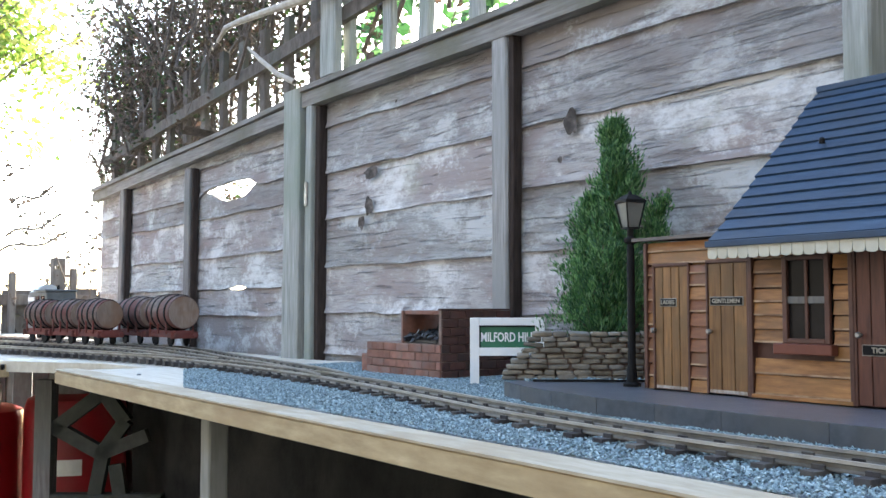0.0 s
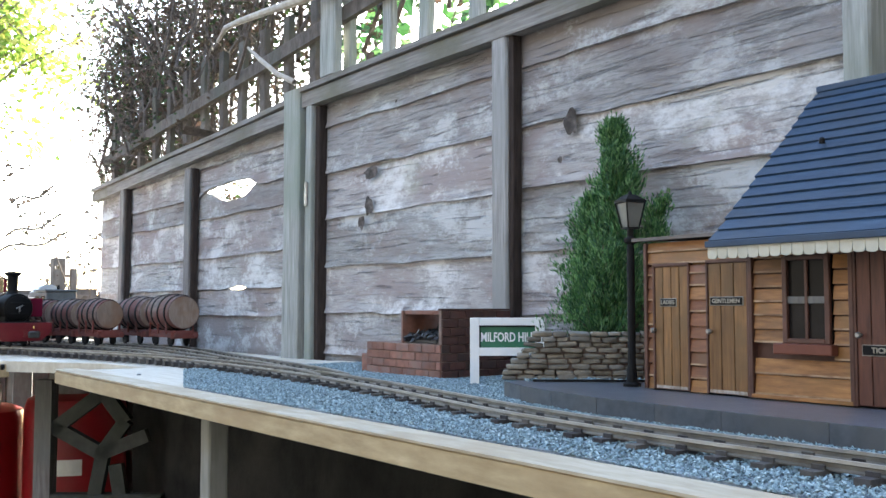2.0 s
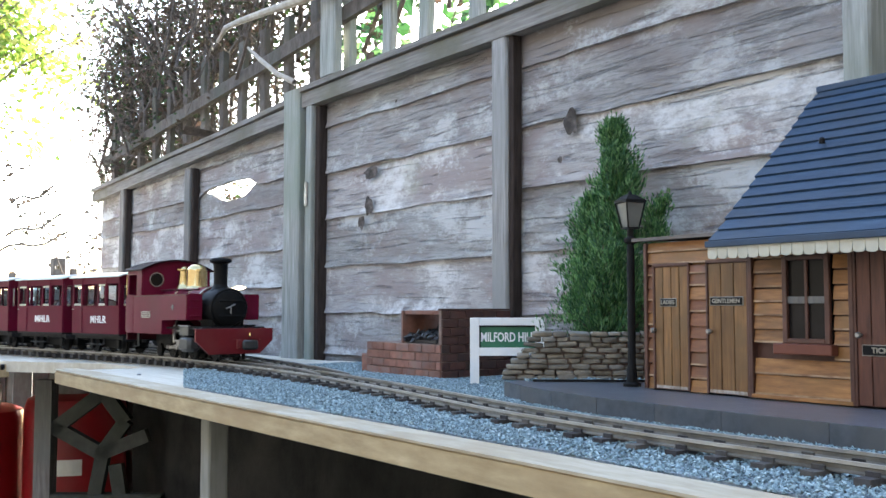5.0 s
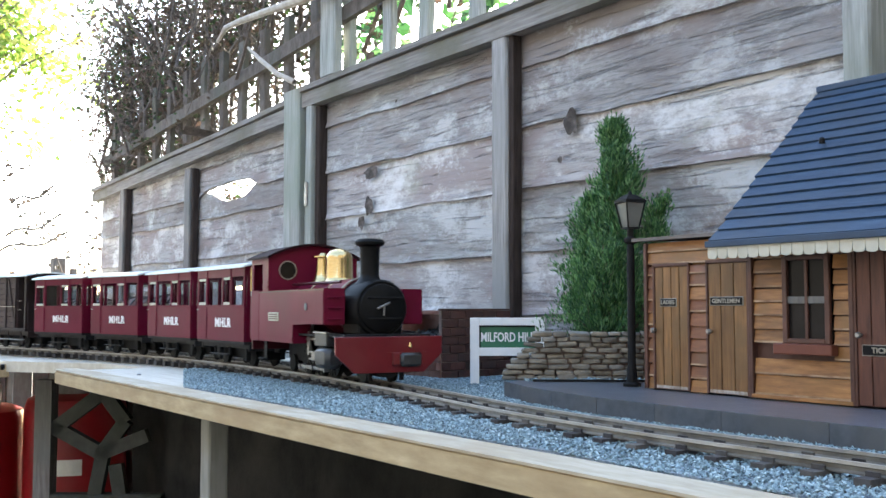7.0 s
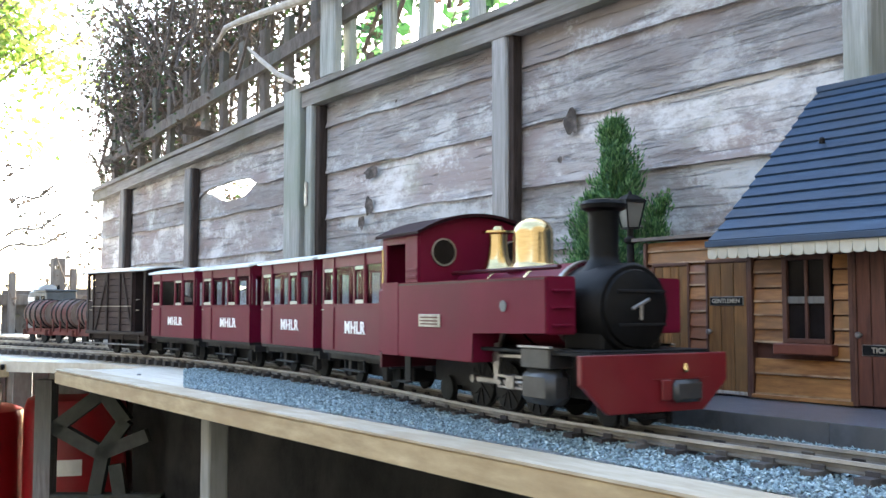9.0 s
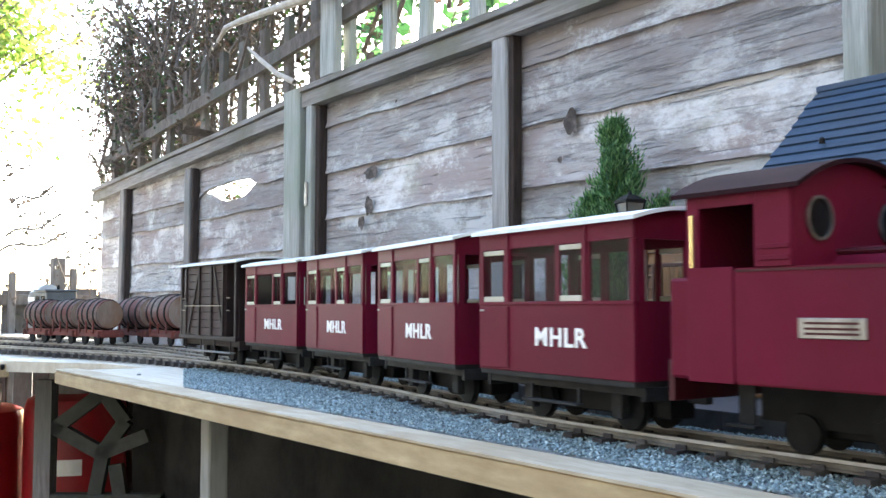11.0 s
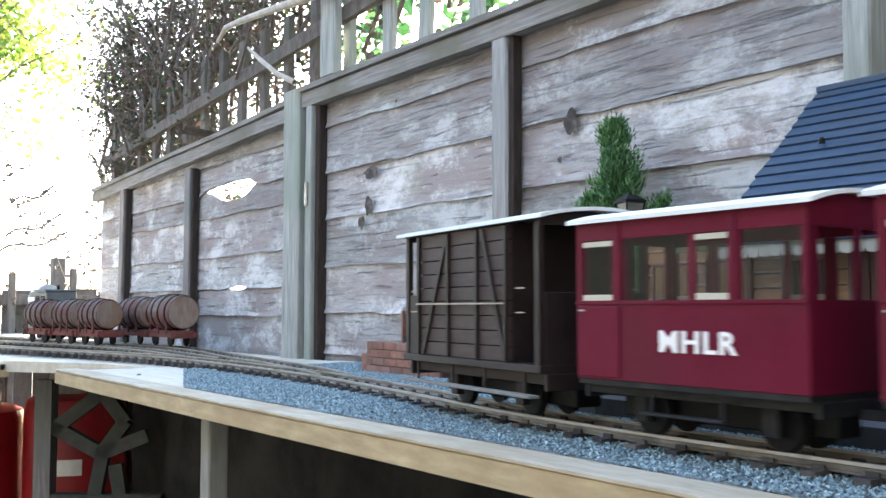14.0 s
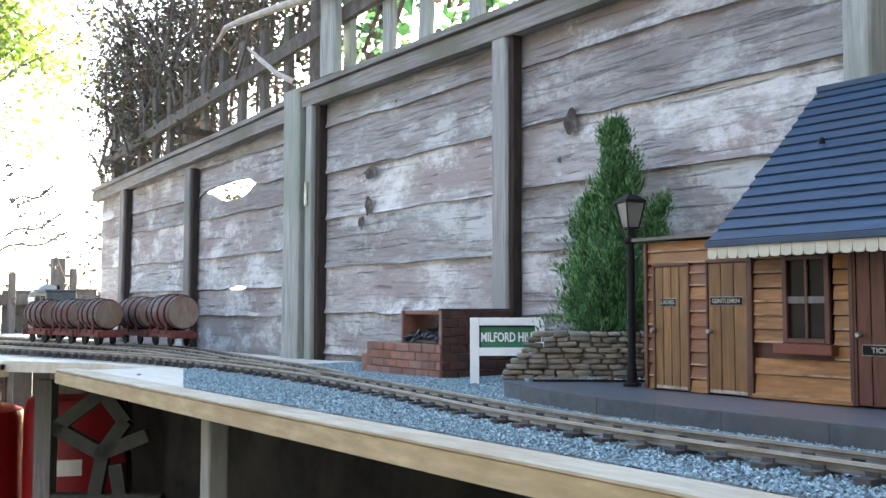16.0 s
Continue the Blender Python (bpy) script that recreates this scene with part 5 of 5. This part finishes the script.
def build_loco():
    c = thing("steam_locomotive", "maroon side-tank steam locomotive with brass dome", "steam locomotive")
    H = .069
    part("footplate", bbox(-.186, .148, -.060, .060, .0555, .0585, .0005), BLACK, c)
    part("frame", bbox(-.17, .14, -.0145, -.0115, .018, .0553, 0), BLACK, c)
    part("frame", bbox(-.17, .14, .0115, .0145, .018, .0553, 0), BLACK, c)
    for e in (-1, 1):
        y0, y1 = (-H, -.040) if e < 0 else (.040, H)
        out = [(-.150, .045), (-.006, .045), (-.006, .0715), (.105, .0715), (.105, .117), (-.150, .117)]
        bm = slab_y(out, y0, y1)
        bmesh.ops.bevel(bm, geom=bm.edges[:], offset=.0012, segments=2, affect="EDGES")
        tank = part("side_tank", bm, MAROON, c, smooth=True)
        ys = -H - .0006 if e < 0 else H + .0006
        part("tank_beading", slab_y([(-.148, .1145), (.103, .1145), (.103, .116), (-.148, .116)], min(ys, ys + e * -.001), max(ys, ys + e * -.001)), MAROON_DEEP, tank)
        pl = part("name_plate", bbox(-.104, -.062, min(ys, ys - e * .001) - .0005, max(ys, ys - e * .001) + .0005, .0745, .0865, .0004), STEEL, tank, "small worn brass plate")
        for z in (.0767, .0796, .0828):
            part("plate_bar", bbox(-.100, -.066, ys - .0009 if e < 0 else ys + .0004, ys - .0004 if e < 0 else ys + .0009, z, z + .0014, 0), MAROON_DEEP, pl)
        part("crest", lathe([(.0048, min(ys, ys + e * .0006)), (.0048, max(ys, ys + e * .0006))], 18, "Y", (.045, 0, .094)), CABIN, tank, "small faded crest")
        for z in (.078, .092, .105) if e < 0 else ():
            part("tank_step", bbox(.1052, .1085, (y0 + y1) / 2 - .009, (y0 + y1) / 2 + .009, z, z + .0018, .0003), MAROON, tank)
        # cab side with doorway
        for x0, x1, z0, z1 in ((-.186, -.1503, .045, .118), (-.186, -.176, .118, .166), (-.134, -.1085, .1172, .166), (-.176, -.134, .156, .166)):
            part("cab_side", bbox(x0, x1, min(e * H, e * (H - .003)), max(e * H, e * (H - .003)), z0, z1, .0003), MAROON, c)
        part("cab_rail", lathe([(.0011, .118), (.0011, .152)], 8, at=(-.1795, e * (H + .0025), 0)), BRASS, c)
        for z in (.121, .128):
            part("cab_louvre", bbox(-.130, -.1095, e * H - .001, e * H + .0016, z, z + .003, .0003), MAROON, c)
        # cylinders and valve gear
        part("cylinder", bbox(.058, .102, min(e * .040, e * .064), max(e * .040, e * .064), .016, .044, .006), CYL, c, smooth=True)
        part("valve_chest", bbox(.060, .100, min(e * .040, e * .063), max(e * .040, e * .063), .0445, .0605, .001), CYL, c)
        part("cylinder_edge", bbox(.0575, .1025, min(e * .060, e * .0645), max(e * .060, e * .0645), .0605, .0625, .0004), STEEL, c)
        part("slide_bar", bbox(.005, .058, min(e * .047, e * .050), max(e * .047, e * .050), .033, .0355, .0003), STEEL, c)
        part("slide_bar", bbox(.005, .058, min(e * .047, e * .050), max(e * .047, e * .050), .024, .0262, .0003), STEEL, c)
        part("cross_head", bbox(.020, .032, min(e * .046, e * .052), max(e * .046, e * .052), .0235, .036, .001), STEEL, c)
        part("piston_rod", lathe([(.0018, .032), (.0018, .058)], 10, "X", (0, e * .0485, .030)), STEEL, c)
        part("expansion_link", slab_y([(-.002, .030), (.003, .030), (.007, .050), (.004, .062), (-.001, .062), (-.004, .048)], min(e * .046, e * .049), max(e * .046, e * .049)), STEEL, c)
        part("radius_rod", slab_y([(0, .050), (.060, .051), (.060, .0535), (0, .0525)], min(e * .050, e * .052), max(e * .050, e * .052)), STEEL, c)
        part("lifting_arm", slab_y([(-.003, .055), (.002, .055), (.010, .070), (.006, .071)], min(e * .044, e * .047), max(e * .044, e * .047)), STEEL, c)
        part("cab_step", bbox(-.160, -.138, min(e * .058, e * .066), max(e * .058, e * .066), .018, .020, .0004), BLACK, c)
        part("step_plate", bbox(-.155, -.143, min(e * .057, e * .0585), max(e * .057, e * .0585), .020, .0445, 0), BLACK, c)
    part("boiler", lathe([(.037, -.108), (.037, .072)], 36, "X", (0, 0, .094)), MAROON, c, smooth=True)
    for x in (-.05, .012):
        part("boiler_band", lathe([(.0372, x), (.0378, x + .0005), (.0378, x + .003), (.0372, x + .0035)], 36, "X", (0, 0, .094)), BRASS, c)
    part("smokebox_ring", lathe([(.0372, .066), (.0385, .067), (.0385, .0715), (.0372, .072)], 36, "X", (0, 0, .094)), STEEL, c, "bright steel ring behind the smokebox", True)
    sb = part("smokebox", lathe([(.036, .072), (.0362, .124), (.034, .127)], 36, "X", (0, 0, .092)), SOOT, c, "matt black smokebox", True)
    part("saddle", bbox(.074, .124, -.030, .030, .0586, .085, .002), SOOT, c)
    part("smokebox_door", lathe([(.031, .127), (.030, .1295), (.02, .133), (.006, .135)], 36, "X", (0, 0, .092)), SOOT, sb, smooth=True)
    part("door_handle", bbox(.1352, .1372, -.011, .008, -.0012, .0012, .0004, pose(0, 0, .096, 24, 0, 0)), STEEL, sb, "pale door handle")
    part("door_handle", bbox(.1352, .1372, -.002, .000, .083, .0945, .0004), STEEL, sb, "pale door handle")
    part("door_strap", bbox(.1335, .1348, -.022, .026, .104, .1065, .0004), BLACK, sb)
    part("door_strap", bbox(.1335, .1348, -.022, .026, .078, .0805, .0004), BLACK, sb)
    part("chimney", lathe([(.020, .122), (.016, .127), (.0125, .132), (.0118, .136), (.0128, .168), (.0135, .171), (.0185, .1735), (.0195, .177), (.0175, .180), (.0135, .181), (.0115, .179)], 28, at=(.090, 0, 0)), SOOT, c, "tall black flared chimney", True)
    part("dome", lathe([(.026, .1275), (.021, .130), (.0187, .134), (.0185, .160)] + [(.0185 * math.cos(radians(a)), .160 + .015 * math.sin(radians(a))) for a in (12, 25, 38, 52, 66, 80)], 32, at=(-.012, 0, 0)), BRASS, c, "polished brass steam dome", True)
    part("safety_valve", lathe([(.017, .129), (.0135, .133), (.0105, .142), (.0092, .155), (.0095, .163), (.0155, .1645), (.0155, .1665), (.006, .167), (.004, .171)], 28, at=(-.072, 0, 0)), BRASS, c, "flared brass safety valve", True)
    part("pipe", lathe([(.002, -.10), (.002, .075)], 8, "X", (0, -.034, .126)), MAROON_DEEP, c)
    # Black fill added to hide pale ballast and darken the running gear.
    part("ash_pan", bbox(-.125, .052, -.0105, .0105, .010, .0552, .001), SOOT, c)
    part("side_frame_plate", bbox(-.150, .056, -.0172, -.0148, .016, .0552, 0), SOOT, c)
    part("front_deck", bbox(.105, .1465, -.058, .058, .0586, .0600, .0004), BLACK, c)
    # cab
    arch = [(-H + .003 + (2 * H - .006) * k / 12, .166 + .017 * (1 - (2 * k / 12 - 1) ** 2)) for k in range(13)]
    for x in (-.1115, -.186):
        sheet = part("cab_front" if x > -.15 else "cab_back", slab_x([(-H + .0032, .0588)] + arch + [(H - .0032, .0588)], x, x + .003), MAROON, c)
        if x > -.15:
            for y in (-.040, .040):
                part("spectacle", lathe([(.0130, x + .003), (.0138, x + .0036), (.0138, x + .0050), (.0122, x + .0050), (.0122, x + .0034)], 24, "X", (0, y, .147)), STEEL, sheet, "round worn metal spectacle ring", True)
                part("spectacle_glass", lathe([(.0122, x + .0031), (.0122, x + .0036)], 24, "X", (0, y, .147)), DARKGLASS, sheet)
    part("cab_roof", arc_roof(-.196, -.100, H + .004, .1662, .1862, .003), CABROOF, c, "dark curved cab roof", True)
    part("bunker", bbox(-.205, -.1865, -H + .004, H - .004, .046, .112, .002), MAROON, c)
    # beams
    trap = [(-.072, .0575), (-.072, .036), (-.068, .033), (-.047, .0135), (.047, .0135), (.068, .033), (.072, .036), (.072, .0575)]
    bm = slab_x(trap, .147, .1525)
    bmesh.ops.bevel(bm, geom=bm.edges[:], offset=.0006, segments=1, affect="EDGES")
    beam = part("buffer_beam", bm, RED, c, "bright red front buffer beam")
    part("beam_plate", bbox(.1526, .160, .012, .041, .0205, .0375, .003), CYL, beam, "worn grey coupler block", True)
    part("block_mount", bbox(.1526, .156, .002, .0118, .022, .038, .001), RED, beam)
    part("beam_hook", lathe([(.0016, .043), (.0025, .045), (.0012, .050)], 10, at=(.155, .026, 0)), BRASS, beam)
    part("beam_strip", bbox(.1526, .1535, -.004, .050, .0378, .0385, 0), RED, beam)
    rear = part("rear_beam", bbox(-.2105, -.2055, -.060, .060, .030, .0575, .0006), MAROON_DEEP, c)
    part("coupler", bbox(.120, .150, -.010, .010, .008, .0132, .001), BLACK, c)
    part("guard_iron", bbox(.138, .142, -.024, -.019, .003, .018, .0005), BLACK, c)
    part("guard_iron", bbox(.138, .142, .019, .024, .003, .018, .0005), BLACK, c)
    for x in (-.066, -.020, .026):
        wheel_pair(c, x, .0215, 10, y=.0195)
    for x in (.118, -.135):
        wheel_pair(c, x, .0125)
    rods = []
    for e in (-1, 1):
        rod = part("coupling_rod", bbox(-.070, .030, min(e * .0335, e * .0365), max(e * .0335, e * .0365), -.0024, .0024, .0006), STEEL, c, "bare steel coupling rod")
        rods.append((rod, e))
        for x in (-.066, -.020, .026):
            part("crank_boss", lathe([(.0036, min(e * .030, e * .0385)), (.0036, max(e * .030, e * .0385))], 12, "Y", (x, 0, 0)), STEEL, rod)
    return c, rods


loco, loco_rods = build_loco()
coach = build_coach()
coaches = [coach]
for k in range(3):
    dup = copy_thing(coach, pose(0, 0, 0))
    for axle in [o for o in dup.children if o.name.startswith("wheelset")]:
        spinning.append((axle, dup, axle.matrix_basis.translation.x, .0165))
    coaches.append(dup)
van = build_van()

TRAIN_S = [(0, -1.51), (1.0, -1.18), (2.5, -0.69), (3.5, -0.36), (4.0, -0.195), (5.2, 0.115), (6.5, 0.480), (7.0, 0.626), (7.5, 0.769), (8.0, 0.891), (8.5, 1.019), (9.0, 1.129), (10.2, 1.375), (11.5, 1.661), (12, 1.772), (12.5, 1.915), (13, 2.061), (13.5, 2.246), (14, 2.404), (14.5, 2.571), (15.0, 2.703), (15.5, 2.846), (16.0, 2.985)]
OFFSETS = [(loco, -.149, .11)] + [(c, o, .11) for c, o in zip(coaches, (-.486, -.723, -.968, -1.208))] + [(van, -1.463, .117)]


def train_at(t):
    a = np.array([p[0] for p in TRAIN_S], float)
    b = np.array([p[1] for p in TRAIN_S], float)
    m = np.gradient(b, a)
    i = int(np.clip(np.searchsorted(a, t) - 1, 0, len(a) - 2))
    h = a[i + 1] - a[i]
    u = (t - a[i]) / h
    return float((2*u**3 - 3*u**2 + 1)*b[i] + (u**3 - 2*u**2 + u)*h*m[i] + (-2*u**3 + 3*u**2)*b[i+1] + (u**3 - u**2)*h*m[i+1])


def motions():
    for v, o, base in OFFSETS:
        walk(v, [(t, MAIN.stand(train_at(t) + o, base)) for t in np.arange(0, 16.01, .25)])
    ticks = [k / 15 for k in range(241)]
    for axle, owner, x, r in spinning:
        walk(axle, [(t, pose(x, 0, r, 0, math.degrees((train_at(t) + 2) / r) % 360, 0)) for t in (ticks if r > .016 else [k / 30 for k in range(481)])])
    for rod, e in loco_rods:
        rows = []
        for t in ticks:
            a = (train_at(t) + 2) / .0215 + (math.pi / 2 if e > 0 else 0)
            rows.append((t, pose(.0105 * math.sin(a), 0, .0215 + .0105 * math.cos(a))))
        walk(rod, rows)


motions()
